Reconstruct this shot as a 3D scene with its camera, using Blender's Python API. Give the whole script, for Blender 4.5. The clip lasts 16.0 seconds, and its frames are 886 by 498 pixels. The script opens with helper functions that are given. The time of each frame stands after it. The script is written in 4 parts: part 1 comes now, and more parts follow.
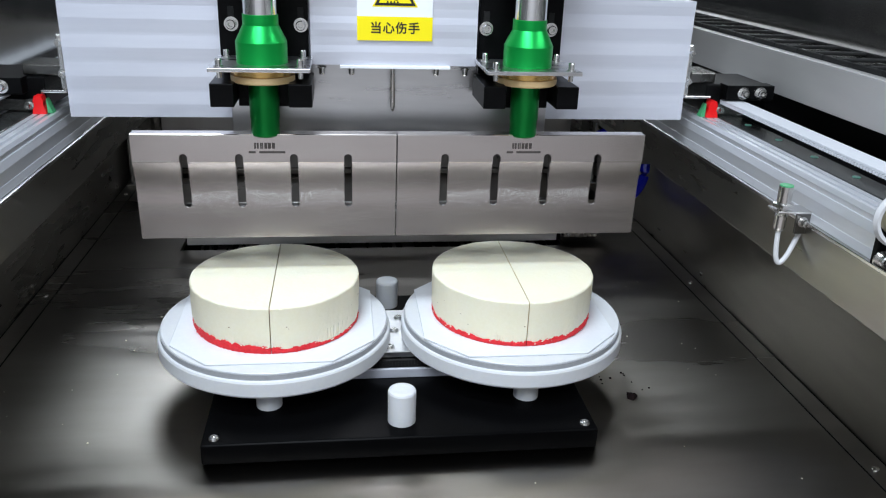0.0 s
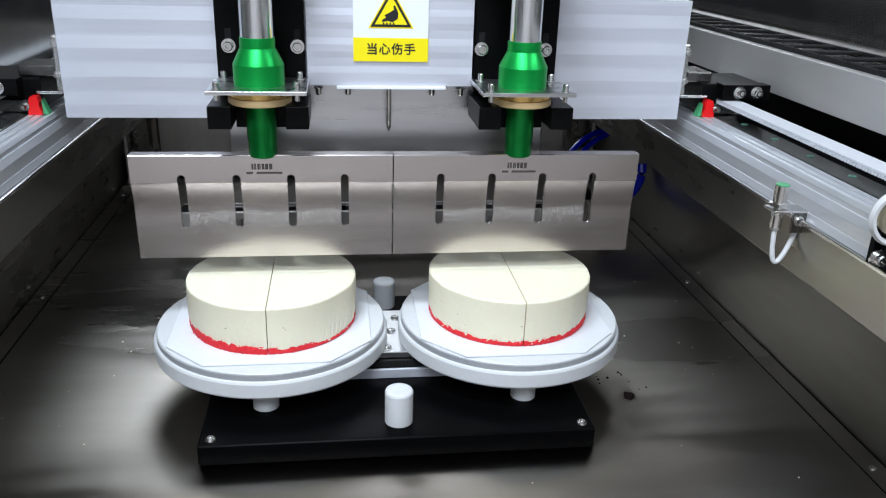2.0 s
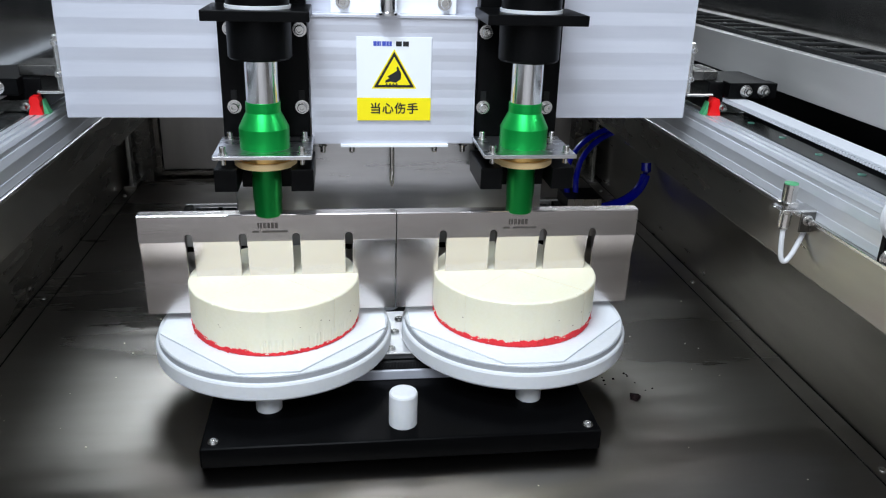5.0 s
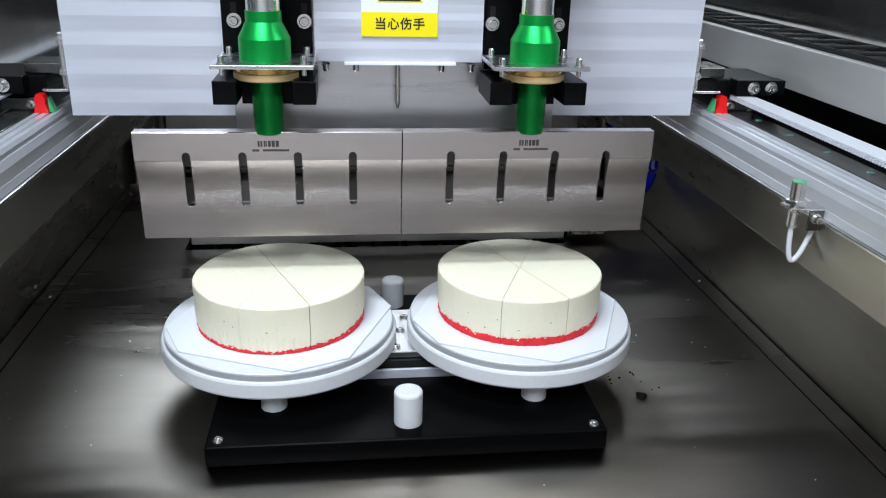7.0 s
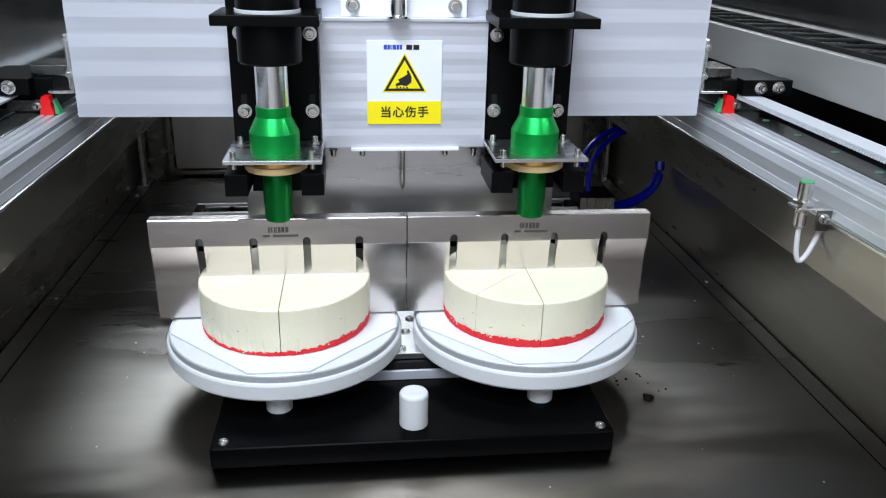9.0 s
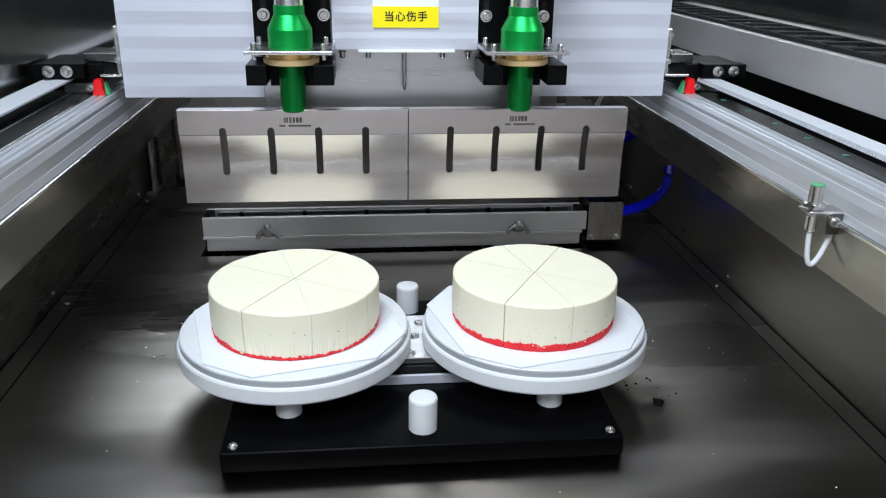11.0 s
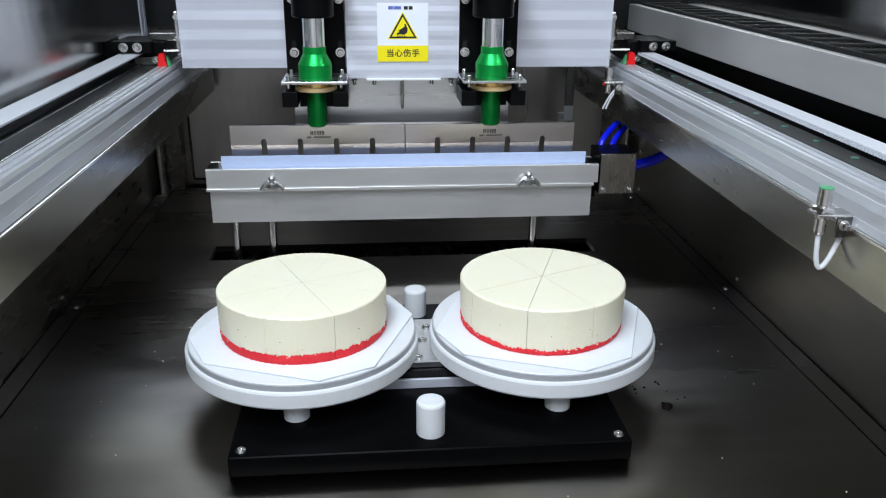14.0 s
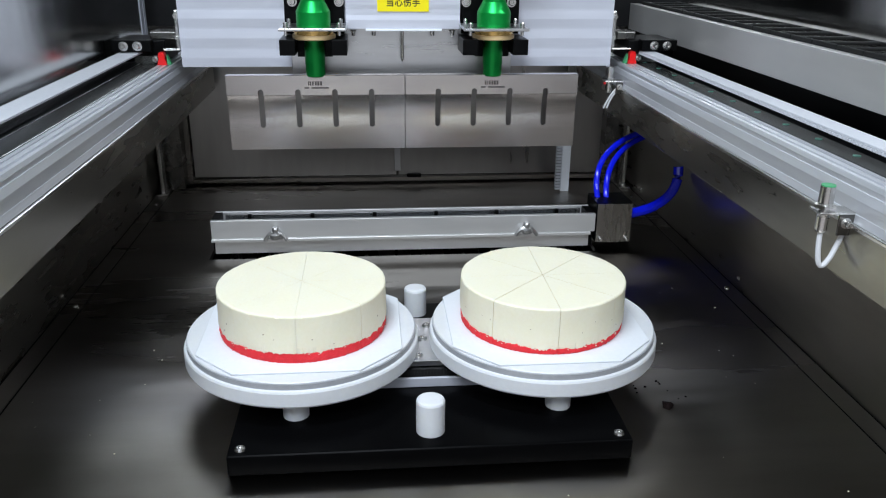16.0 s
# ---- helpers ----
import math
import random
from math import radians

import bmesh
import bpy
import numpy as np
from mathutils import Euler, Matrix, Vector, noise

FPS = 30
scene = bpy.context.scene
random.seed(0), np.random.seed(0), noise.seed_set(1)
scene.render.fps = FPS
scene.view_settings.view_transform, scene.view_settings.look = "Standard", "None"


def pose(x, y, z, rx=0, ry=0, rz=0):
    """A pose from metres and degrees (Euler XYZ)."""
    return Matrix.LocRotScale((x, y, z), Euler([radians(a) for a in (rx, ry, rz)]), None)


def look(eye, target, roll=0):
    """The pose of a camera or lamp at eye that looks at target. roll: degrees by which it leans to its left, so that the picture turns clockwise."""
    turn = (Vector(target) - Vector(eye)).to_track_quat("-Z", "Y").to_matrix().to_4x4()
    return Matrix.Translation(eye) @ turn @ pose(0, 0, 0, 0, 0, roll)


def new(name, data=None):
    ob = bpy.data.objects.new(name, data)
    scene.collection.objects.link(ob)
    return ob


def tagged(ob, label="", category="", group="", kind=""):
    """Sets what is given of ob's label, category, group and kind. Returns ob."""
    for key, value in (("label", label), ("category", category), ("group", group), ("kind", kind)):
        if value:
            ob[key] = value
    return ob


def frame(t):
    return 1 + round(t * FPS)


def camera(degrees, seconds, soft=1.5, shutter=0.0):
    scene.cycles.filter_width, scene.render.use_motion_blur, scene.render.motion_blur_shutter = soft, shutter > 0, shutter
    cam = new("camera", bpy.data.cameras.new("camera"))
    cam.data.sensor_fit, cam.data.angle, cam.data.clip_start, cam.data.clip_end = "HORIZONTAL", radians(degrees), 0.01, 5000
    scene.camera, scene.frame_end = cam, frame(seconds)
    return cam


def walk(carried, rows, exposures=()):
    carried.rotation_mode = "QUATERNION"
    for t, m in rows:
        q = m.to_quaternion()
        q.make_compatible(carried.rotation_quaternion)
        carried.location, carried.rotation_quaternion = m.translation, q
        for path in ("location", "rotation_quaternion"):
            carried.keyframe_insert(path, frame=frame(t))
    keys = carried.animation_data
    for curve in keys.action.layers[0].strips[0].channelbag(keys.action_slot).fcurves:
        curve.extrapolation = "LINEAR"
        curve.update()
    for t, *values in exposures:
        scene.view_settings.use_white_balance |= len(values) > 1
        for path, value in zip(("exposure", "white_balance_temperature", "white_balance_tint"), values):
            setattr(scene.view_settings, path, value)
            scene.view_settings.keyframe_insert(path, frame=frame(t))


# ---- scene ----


def aim(x, y, z, yaw, pitch, roll):
    return pose(x, y, z, 90 - pitch, 0, yaw) @ pose(0, 0, 0, 0, 0, roll)


cam = camera(57.362, 16.0, soft=1.15)
walk(cam, [
    (0, aim(-0.0662, -0.9512, 0.5528, -7.592, 21.406, 1.937)),
    (0.5, aim(-0.0657, -0.9509, 0.5522, -7.597, 21.357, 1.925)),
    (1, aim(-0.0652, -0.9519, 0.5528, -7.643, 21.363, 1.906)),
    (1.5, aim(-0.0646, -0.9508, 0.5519, -7.643, 21.343, 1.841)),
    (2, aim(-0.0646, -0.9512, 0.5524, -7.743, 21.374, 1.833)),
    (2.5, aim(-0.0649, -0.9524, 0.5526, -7.772, 21.338, 1.816)),
    (3, aim(-0.0648, -0.9521, 0.5527, -7.792, 21.326, 1.790)),
    (3.5, aim(-0.0651, -0.9510, 0.5529, -7.786, 21.353, 1.748)),
    (4, aim(-0.0662, -0.9480, 0.5512, -7.813, 21.344, 1.734)),
    (6.5, aim(-0.0656, -0.9390, 0.5483, -7.142, 21.450, 1.542)),
    (7, aim(-0.0648, -0.9389, 0.5485, -7.130, 21.545, 1.541)),
    (7.5, aim(-0.0636, -0.9385, 0.5480, -7.019, 21.534, 1.485)),
    (8, aim(-0.0626, -0.9399, 0.5483, -6.863, 21.505, 1.376)),
    (8.5, aim(-0.0624, -0.9372, 0.5471, -6.716, 21.432, 1.286)),
    (9, aim(-0.0626, -0.9367, 0.5471, -6.595, 21.455, 1.256)),
    (11.5, aim(-0.0628, -0.9366, 0.5463, -5.749, 21.029, 0.788)),
    (12, aim(-0.0631, -0.9385, 0.5466, -5.634, 20.972, 0.695)),
    (12.5, aim(-0.0627, -0.9390, 0.5471, -5.590, 20.938, 0.662)),
    (13, aim(-0.0618, -0.9386, 0.5471, -5.429, 20.906, 0.608)),
    (13.5, aim(-0.0616, -0.9374, 0.5478, -5.366, 20.980, 0.620)),
    (14, aim(-0.0615, -0.9360, 0.5478, -5.280, 20.949, 0.538)),
    (14.5, aim(-0.0614, -0.9343, 0.5472, -5.237, 20.953, 0.539)),
    (15, aim(-0.0608, -0.9333, 0.5463, -5.229, 20.973, 0.545)),
    (15.5, aim(-0.0612, -0.9346, 0.5451, -5.177, 20.985, 0.481)),
    (16, aim(-0.0604, -0.9342, 0.5429, -5.216, 20.840, 0.563)),
])

# ---- world and lights ----
world = bpy.data.worlds.new("world")
scene.world = world
world.use_nodes = True
world.node_tree.nodes["Background"].inputs[0].default_value = (0.9, 0.95, 1.0, 1)
world.node_tree.nodes["Background"].inputs[1].default_value = 0.0
scene.view_settings.exposure = -0.14


def area_lamp(name, x, y, z, sx, sy, power, target, color=(1, 0.98, 0.95)):
    data = bpy.data.lights.new(name, "AREA")
    data.shape, data.size, data.size_y, data.energy, data.color = "RECTANGLE", sx, sy, power, color
    ob = new(name, data)
    ob.matrix_world = look((x, y, z), target)
    return ob


area_lamp("ceiling_panel_light", -0.34, -0.62, 1.75, 0.6, 0.12, 24.5, (0, -0.1, 0.1), (0.85, 0.97, 1.10))
# Fill lamp added over the unseen room, to brighten blade and beam fronts.
area_lamp("room_fill_light", -0.6, -2.5, 2.66, 1.5, 1.4, 108, (-0.6, -2.5, 0), (0.88, 0.97, 1.09))


# ---- materials ----
def mat(name, color, rough=0.5, metal=0.0, color2=None, scale=40.0, stretch=(1, 1, 1), bump=0.0, bump_scale=None, rough_var=0.0, emit=0.0, coat=0.0, spec=0.5, sss=0.0, fine_part=0.5, bump_detail=5):
    m = bpy.data.materials.new(name)
    m.use_nodes = True
    nt = m.node_tree
    b = nt.nodes["Principled BSDF"]
    b.inputs["Base Color"].default_value = (*color, 1)
    b.inputs["Roughness"].default_value = rough
    b.inputs["Metallic"].default_value = metal
    b.inputs["Specular IOR Level"].default_value = spec
    b.inputs["Coat Weight"].default_value = coat
    if sss:
        b.inputs["Subsurface Weight"].default_value = sss
        b.inputs["Subsurface Radius"].default_value = (0.006, 0.005, 0.003)
        b.inputs["Subsurface Scale"].default_value = 1.0
    tc = nt.nodes.new("ShaderNodeTexCoord")
    mp = nt.nodes.new("ShaderNodeMapping")
    mp.inputs["Scale"].default_value = stretch
    nt.links.new(tc.outputs["Object"], mp.inputs["Vector"])

    def noise_tex(sc, detail=5):
        n = nt.nodes.new("ShaderNodeTexNoise")
        n.inputs["Scale"].default_value, n.inputs["Detail"].default_value = sc, detail
        nt.links.new(mp.outputs["Vector"], n.inputs["Vector"])
        return n
    fine = noise_tex(scale * 6)
    coarse = noise_tex(scale * 0.35, 3)
    both = nt.nodes.new("ShaderNodeMath")
    both.operation = "MULTIPLY_ADD"
    nt.links.new(fine.outputs["Fac"], both.inputs[0])
    both.inputs[1].default_value = fine_part
    half = nt.nodes.new("ShaderNodeMath")
    half.operation = "MULTIPLY"
    half.inputs[1].default_value = 1 - fine_part
    nt.links.new(coarse.outputs["Fac"], half.inputs[0])
    nt.links.new(half.outputs[0], both.inputs[2])
    if color2:
        ramp = nt.nodes.new("ShaderNodeValToRGB")
        ramp.color_ramp.elements[0].position, ramp.color_ramp.elements[1].position = 0.35, 0.65
        ramp.color_ramp.elements[0].color = (*color, 1)
        ramp.color_ramp.elements[1].color = (*color2, 1)
        nt.links.new(both.outputs[0], ramp.inputs[0])
        nt.links.new(ramp.outputs[0], b.inputs["Base Color"])
    if rough_var:
        mr = nt.nodes.new("ShaderNodeMapRange")
        mr.inputs[1].default_value, mr.inputs[2].default_value = 0.3, 0.7
        mr.inputs[3].default_value, mr.inputs[4].default_value = max(0.02, rough - rough_var), rough + rough_var
        nt.links.new(both.outputs[0], mr.inputs[0])
        nt.links.new(mr.outputs[0], b.inputs["Roughness"])
    if bump:
        bp = nt.nodes.new("ShaderNodeBump")
        bp.inputs["Strength"].default_value, bp.inputs["Distance"].default_value = bump, 0.002
        src = noise_tex(bump_scale, bump_detail) if bump_scale else fine
        nt.links.new(src.outputs["Fac"], bp.inputs["Height"])
        nt.links.new(bp.outputs["Normal"], b.inputs["Normal"])
    if emit:
        b.inputs["Emission Color"].default_value = (*color, 1)
        b.inputs["Emission Strength"].default_value = emit
    return m


STEEL = mat("brushed_stainless", (0.205, 0.189, 0.17), 0.29, 1.0, (0.33, 0.306, 0.277), 9, (0.2, 1, 1), 1.0, 15, 0.06, fine_part=0.12, bump_detail=1)


def brushed_along_y(m):
    """Brushed front to back, so reflections smear sideways."""
    nt = m.node_tree
    bsdf = nt.nodes["Principled BSDF"]
    grain = nt.nodes.new("ShaderNodeCombineXYZ")
    grain.inputs[0].default_value = 1.0
    nt.links.new(grain.outputs[0], bsdf.inputs["Tangent"])
    bsdf.inputs["Anisotropic"].default_value = 1.0


brushed_along_y(STEEL)
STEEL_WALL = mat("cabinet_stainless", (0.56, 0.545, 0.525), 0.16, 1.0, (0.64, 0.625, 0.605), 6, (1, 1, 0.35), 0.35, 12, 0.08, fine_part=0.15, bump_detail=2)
STEEL_MIRROR = mat("mirror_stainless", (0.60, 0.60, 0.59), 0.20, 1.0, (0.70, 0.70, 0.69), 6, (1, 1, 0.35), 0.35, 16, 0.09, fine_part=0.15, bump_detail=2)
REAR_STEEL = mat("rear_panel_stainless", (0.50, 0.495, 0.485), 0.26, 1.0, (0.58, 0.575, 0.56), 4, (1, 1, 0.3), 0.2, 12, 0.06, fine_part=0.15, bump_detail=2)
# Door stainless, toned down so its reflection in the floor stays dim.
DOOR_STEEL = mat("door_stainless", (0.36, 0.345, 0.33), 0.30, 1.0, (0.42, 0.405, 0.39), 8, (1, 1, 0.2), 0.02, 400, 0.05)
# Same stainless as the side walls; shade of the low panels put into the colour.
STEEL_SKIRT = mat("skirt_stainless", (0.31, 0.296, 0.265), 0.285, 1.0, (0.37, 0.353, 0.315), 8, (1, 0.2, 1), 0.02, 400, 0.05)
TRAY_STEEL = mat("polished_tray_steel", (0.62, 0.605, 0.585), 0.40, 0.6, (0.68, 0.665, 0.64), 8, (1, 0.15, 1), 0.02, 400, 0.05)
# Stainless with the shade of rear and low parts darkened into its base colour.
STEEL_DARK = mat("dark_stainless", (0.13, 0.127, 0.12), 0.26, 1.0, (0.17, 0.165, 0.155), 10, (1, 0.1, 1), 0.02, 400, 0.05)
# Warm tint in the base colour carries the room's pinkish reflection.
BLADE = mat("blade_steel", (0.64, 0.59, 0.575), 0.23, 1.0, (0.71, 0.675, 0.655), 12, (0.15, 1, 1), 0.02, 500, 0.05)
PLATE = mat("ground_steel_plate", (0.6, 0.6, 0.61), 0.3, 1.0, (0.68, 0.68, 0.69), 20, (0.1, 1, 1), 0.02, 500, 0.05)
TROUGH = mat("trough_steel", (0.74, 0.735, 0.725), 0.42, 0.78, (0.80, 0.79, 0.78), 15, (0.1, 1, 1), 0.02, 500, 0.06)
BOX_STEEL = mat("box_cover_steel", (0.38, 0.355, 0.325), 0.27, 1.0, (0.45, 0.42, 0.385), 15, (1, 1, 0.2), 0.02, 500, 0.05)
ALU = mat("anodised_aluminium", (0.67, 0.685, 0.765), 0.42, 0.5, (0.72, 0.735, 0.805), 30, (0.06, 1, 1), 0.02, 900, 0.05)
ALU_RAIL = mat("rail_aluminium", (0.72, 0.73, 0.765), 0.36, 0.6, (0.79, 0.80, 0.83), 30, (1, 0.06, 1), 0.02, 900, 0.05)
RAIL_DARK = mat("oiled_guide_steel", (0.16, 0.165, 0.16), 0.25, 0.9, (0.22, 0.22, 0.21), 30, (1, 0.1, 1))
CHROME = mat("chrome", (0.88, 0.88, 0.89), 0.16, 1.0)
SCREW = mat("screw_steel", (0.62, 0.61, 0.59), 0.22, 1.0, (0.72, 0.71, 0.69), 60, rough_var=0.05)
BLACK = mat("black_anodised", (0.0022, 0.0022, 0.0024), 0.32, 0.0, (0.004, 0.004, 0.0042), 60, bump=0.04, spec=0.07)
BLACK_BASE = mat("black_acetal", (0.0012, 0.0012, 0.0014), 0.3, 0.0, (0.002, 0.002, 0.0022), 40, bump=0.03, bump_scale=500, spec=0.035)
REFLECTION_BLACK = mat("dark_reflection_band", (0.010, 0.010, 0.011), 0.45, 0.0, (0.016, 0.016, 0.017), 8, bump=0.05, bump_scale=200, spec=0.2)
RUBBER = mat("black_rubber", (0.008, 0.008, 0.008), 0.6, 0.0, (0.014, 0.014, 0.014), 80, bump=0.1, spec=0.2)
GREEN = mat("green_anodised", (0.004, 0.36, 0.06), 0.37, 0.72)
# Same green as the boosters, darkened for the shade round the neck.
GREEN_SHADED = mat("shaded_green_anodised", (0.003, 0.22, 0.038), 0.3, 0.72)
BRASS = mat("brass", (0.75, 0.47, 0.14), 0.25, 1.0, (0.8, 0.53, 0.2), 40)
CREAM_RING = mat("cream_plastic", (0.74, 0.52, 0.25), 0.4, 0.0, (0.78, 0.57, 0.30), 40)
WHITE_PLASTIC = mat("white_nylon", (0.64, 0.65, 0.665), 0.38, 0.0, (0.68, 0.69, 0.70), 30, bump=0.03, bump_scale=300, sss=0.15)
GROOVE = mat("grey_band", (0.36, 0.37, 0.39), 0.35, 0.2, (0.42, 0.43, 0.45), 30)
BOARD = mat("white_cake_board", (0.70, 0.725, 0.755), 0.55, 0.0, (0.74, 0.76, 0.785), 30, bump=0.05, bump_scale=200)
CREAM = mat("cream_filling", (0.825, 0.772, 0.585), 0.5, 0.0, (0.85, 0.805, 0.635), 45, bump=0.25, bump_scale=160, sss=0.2)
CUT_FACE = mat("moist_cut_filling", (0.80, 0.66, 0.36), 0.5, 0.0, (0.83, 0.70, 0.42), 45, bump=0.2, bump_scale=200, sss=0.2)
RED_BASE = mat("red_velvet_crumb", (0.66, 0.010, 0.018), 0.7, 0.0, (0.80, 0.024, 0.036), 120, bump=0.5, bump_scale=420)
RED = mat("red_plastic", (0.75, 0.006, 0.008), 0.35, 0.0)
GREEN_PLUG = mat("green_plug", (0.26, 0.66, 0.52), 0.3, 0.0)
GREEN_TIP = mat("green_tip", (0.06, 0.33, 0.14), 0.35)
BELT = mat("white_belt", (0.56, 0.575, 0.61), 0.5, 0.0, (0.62, 0.63, 0.66), 30, bump=0.05)
STICKER = mat("white_vinyl", (0.86, 0.88, 0.91), 0.4)
YELLOW = mat("yellow_vinyl", (0.95, 0.79, 0.002), 0.4)
INK = mat("black_ink", (0.01, 0.01, 0.012), 0.5)
BLUE_INK = mat("blue_ink", (0.05, 0.08, 0.45), 0.5)
ENGRAVE = mat("laser_engraving", (0.06, 0.05, 0.045), 0.6)
BLUE_HOSE = mat("blue_polyurethane", (0.004, 0.012, 0.75), 0.18, 0.0, coat=0.5)
GREY_CABLE = mat("grey_cable", (0.62, 0.62, 0.63), 0.4)
BLUE_WIPER = mat("pale_blue_wiper", (0.50, 0.60, 0.86), 0.4, 0.0, (0.55, 0.65, 0.88), 20)
ROOM = mat("room_paint", (0.27, 0.265, 0.26), 0.8, 0.0, (0.31, 0.305, 0.30), 3)
# Paler than the other walls, so unseen south wall and ceiling bounce more light.
ROOM_BOUNCE = mat("room_bounce_paint", (0.72, 0.72, 0.71), 0.8, 0.0, (0.76, 0.755, 0.75), 3)
# Warm pale floor out of view, there for the blades to reflect.
ROOM_FLOOR = mat("room_floor_tile", (0.66, 0.57, 0.535), 0.5, 0.0, (0.70, 0.62, 0.58), 3)
MIST = mat("dried_mist", (0.62, 0.61, 0.585), 0.6)
PIT = mat("pit_shadow", (0.30, 0.22, 0.14), 0.8)
KNOB = mat("dull_knob_steel", (0.5, 0.5, 0.5), 0.38, 1.0, (0.58, 0.57, 0.56), 60)
BRASS_PALE = mat("pale_brass", (0.62, 0.57, 0.42), 0.3, 0.8)
DARK_CRUMB = mat("dark_crumb", (0.006, 0.003, 0.003), 0.9, spec=0.1)


# ---- mesh helpers ----
ORG = {}


def empty(name, x=0, y=0, z=0, label="", category="", group="", kind=""):
    ob = new(name)
    ob.location = (x, y, z)
    ob.empty_display_size = 0.05
    ORG[ob] = Vector((x, y, z))
    return tagged(ob, label, category, group, kind)


def finish(name, bm, material, smooth=True):
    me = bpy.data.meshes.new(name)
    bmesh.ops.recalc_face_normals(bm, faces=bm.faces[:])
    bm.to_mesh(me)
    bm.free()
    me.materials.append(material)
    if smooth:
        me.shade_smooth()
        me.set_sharp_from_angle(angle=radians(18))
    return me


def part(name, bm, material, parent, label="", smooth=True):
    """One mesh object under a thing or part; its coordinates are those of the place at the build pose."""
    org = ORG[parent]
    bmesh.ops.translate(bm, verts=bm.verts[:], vec=-org)
    ob = new(name, finish(name, bm, material, smooth))
    ob.parent = parent
    ORG[ob] = org
    return tagged(ob, label)


def thing(name, bm, material, label, category, group="", kind="", smooth=True, origin=(0, 0, 0)):
    bmesh.ops.translate(bm, verts=bm.verts[:], vec=-Vector(origin))
    ob = new(name, finish(name, bm, material, smooth))
    ob.location = origin
    ORG[ob] = Vector(origin)
    return tagged(ob, label, category, group, kind)


def put(name, me, parent, x, y, z, rx=0, ry=0, rz=0, label=""):
    """An object on shared mesh data, as a part."""
    ob = new(name, me)
    ob.parent = parent
    ob.matrix_basis = pose(*(Vector((x, y, z)) - ORG[parent]), rx, ry, rz)
    ORG[ob] = Vector((x, y, z))
    return tagged(ob, label)


def box(bm, x0, x1, y0, y1, z0, z1, bev=0.0, seg=2):
    vs = [bm.verts.new((x, y, z)) for x in (x0, x1) for y in (y0, y1) for z in (z0, z1)]
    fs = [bm.faces.new([vs[i] for i in q]) for q in ((0, 1, 3, 2), (4, 6, 7, 5), (0, 4, 5, 1), (2, 3, 7, 6), (0, 2, 6, 4), (1, 5, 7, 3))]
    if bev:
        es = list({e for f in fs for e in f.edges})
        bmesh.ops.bevel(bm, geom=es, offset=bev, segments=seg, affect="EDGES", profile=0.5)
    return bm


def lathe(bm, prof, cx=0.0, cy=0.0, n=32):
    rings = []
    for r, z in prof:
        if r < 1e-6:
            rings.append([bm.verts.new((cx, cy, z))])
        else:
            rings.append([bm.verts.new((cx + r * math.cos(2 * math.pi * i / n), cy + r * math.sin(2 * math.pi * i / n), z)) for i in range(n)])
    for a, b in zip(rings, rings[1:]):
        for i in range(n):
            j = (i + 1) % n
            q = [a[i % len(a)], a[j % len(a)], b[j % len(b)], b[i % len(b)]]
            q = list(dict.fromkeys(q))
            if len(q) > 2:
                bm.faces.new(q)
    return bm


def prism(bm, poly, a0, a1, axis="y"):
    """A polygon pushed along an axis: (x, z) along y, (y, z) along x, (x, y) along z."""
    def place(p, a):
        return {"y": (p[0], a, p[1]), "x": (a, p[0], p[1]), "z": (p[0], p[1], a)}[axis]
    lo = [bm.verts.new(place(p, a0)) for p in poly]
    hi = [bm.verts.new(place(p, a1)) for p in poly]
    n = len(poly)
    bm.faces.new(lo)
    bm.faces.new(hi[::-1])
    for i in range(n):
        bm.faces.new((lo[i], lo[(i + 1) % n], hi[(i + 1) % n], hi[i]))
    return bm


def tube(bm, pts, r, n=10):
    pts = [Vector(p) for p in pts]
    rings = []
    up = Vector((0.13, 0.2, 1)).normalized()
    for i, p in enumerate(pts):
        d = (pts[min(i + 1, len(pts) - 1)] - pts[max(i - 1, 0)]).normalized()
        u = d.cross(up)
        if u.length < 0.05:
            u = d.cross(Vector((1, 0, 0)))
        u.normalize()
        w = d.cross(u)
        rings.append([bm.verts.new(p + r * (math.cos(2 * math.pi * k / n) * u + math.sin(2 * math.pi * k / n) * w)) for k in range(n)])
    for a, b in zip(rings, rings[1:]):
        for k in range(n):
            bm.faces.new((a[k], a[(k + 1) % n], b[(k + 1) % n], b[k]))
    bm.faces.new(rings[0][::-1])
    bm.faces.new(rings[-1])
    return bm


def arc(p0, p1, p2, n=14):
    """A smooth bend from p0 to p2, drawn towards p1."""
    p0, p1, p2 = Vector(p0), Vector(p1), Vector(p2)
    return [(1 - t) ** 2 * p0 + 2 * t * (1 - t) * p1 + t * t * p2 for t in [i / n for i in range(n + 1)]]


B = bmesh.new


def cap_screw(r=0.005, h=0.005):
    """A socket-head screw standing along +z."""
    bm = lathe(B(), [(r * 1.5, 0), (r * 1.5, 0.0012), (r, 0.0012), (r, h * 0.85), (r * 0.85, h), (r * 0.5, h), (r * 0.45, h * 0.5), (0, h * 0.5)], n=16)
    return finish("cap_screw", bm, SCREW)


SCREW_L, SCREW_S = cap_screw(0.0056, 0.010), cap_screw(0.0036, 0.009)
BUTTON = finish("button_screw", lathe(B(), [(0.0062, 0), (0.0062, 0.0008), (0.0055, 0.0026), (0.0035, 0.0036), (0.0022, 0.0036), (0.002, 0.0022), (0, 0.0022)], n=18), SCREW)
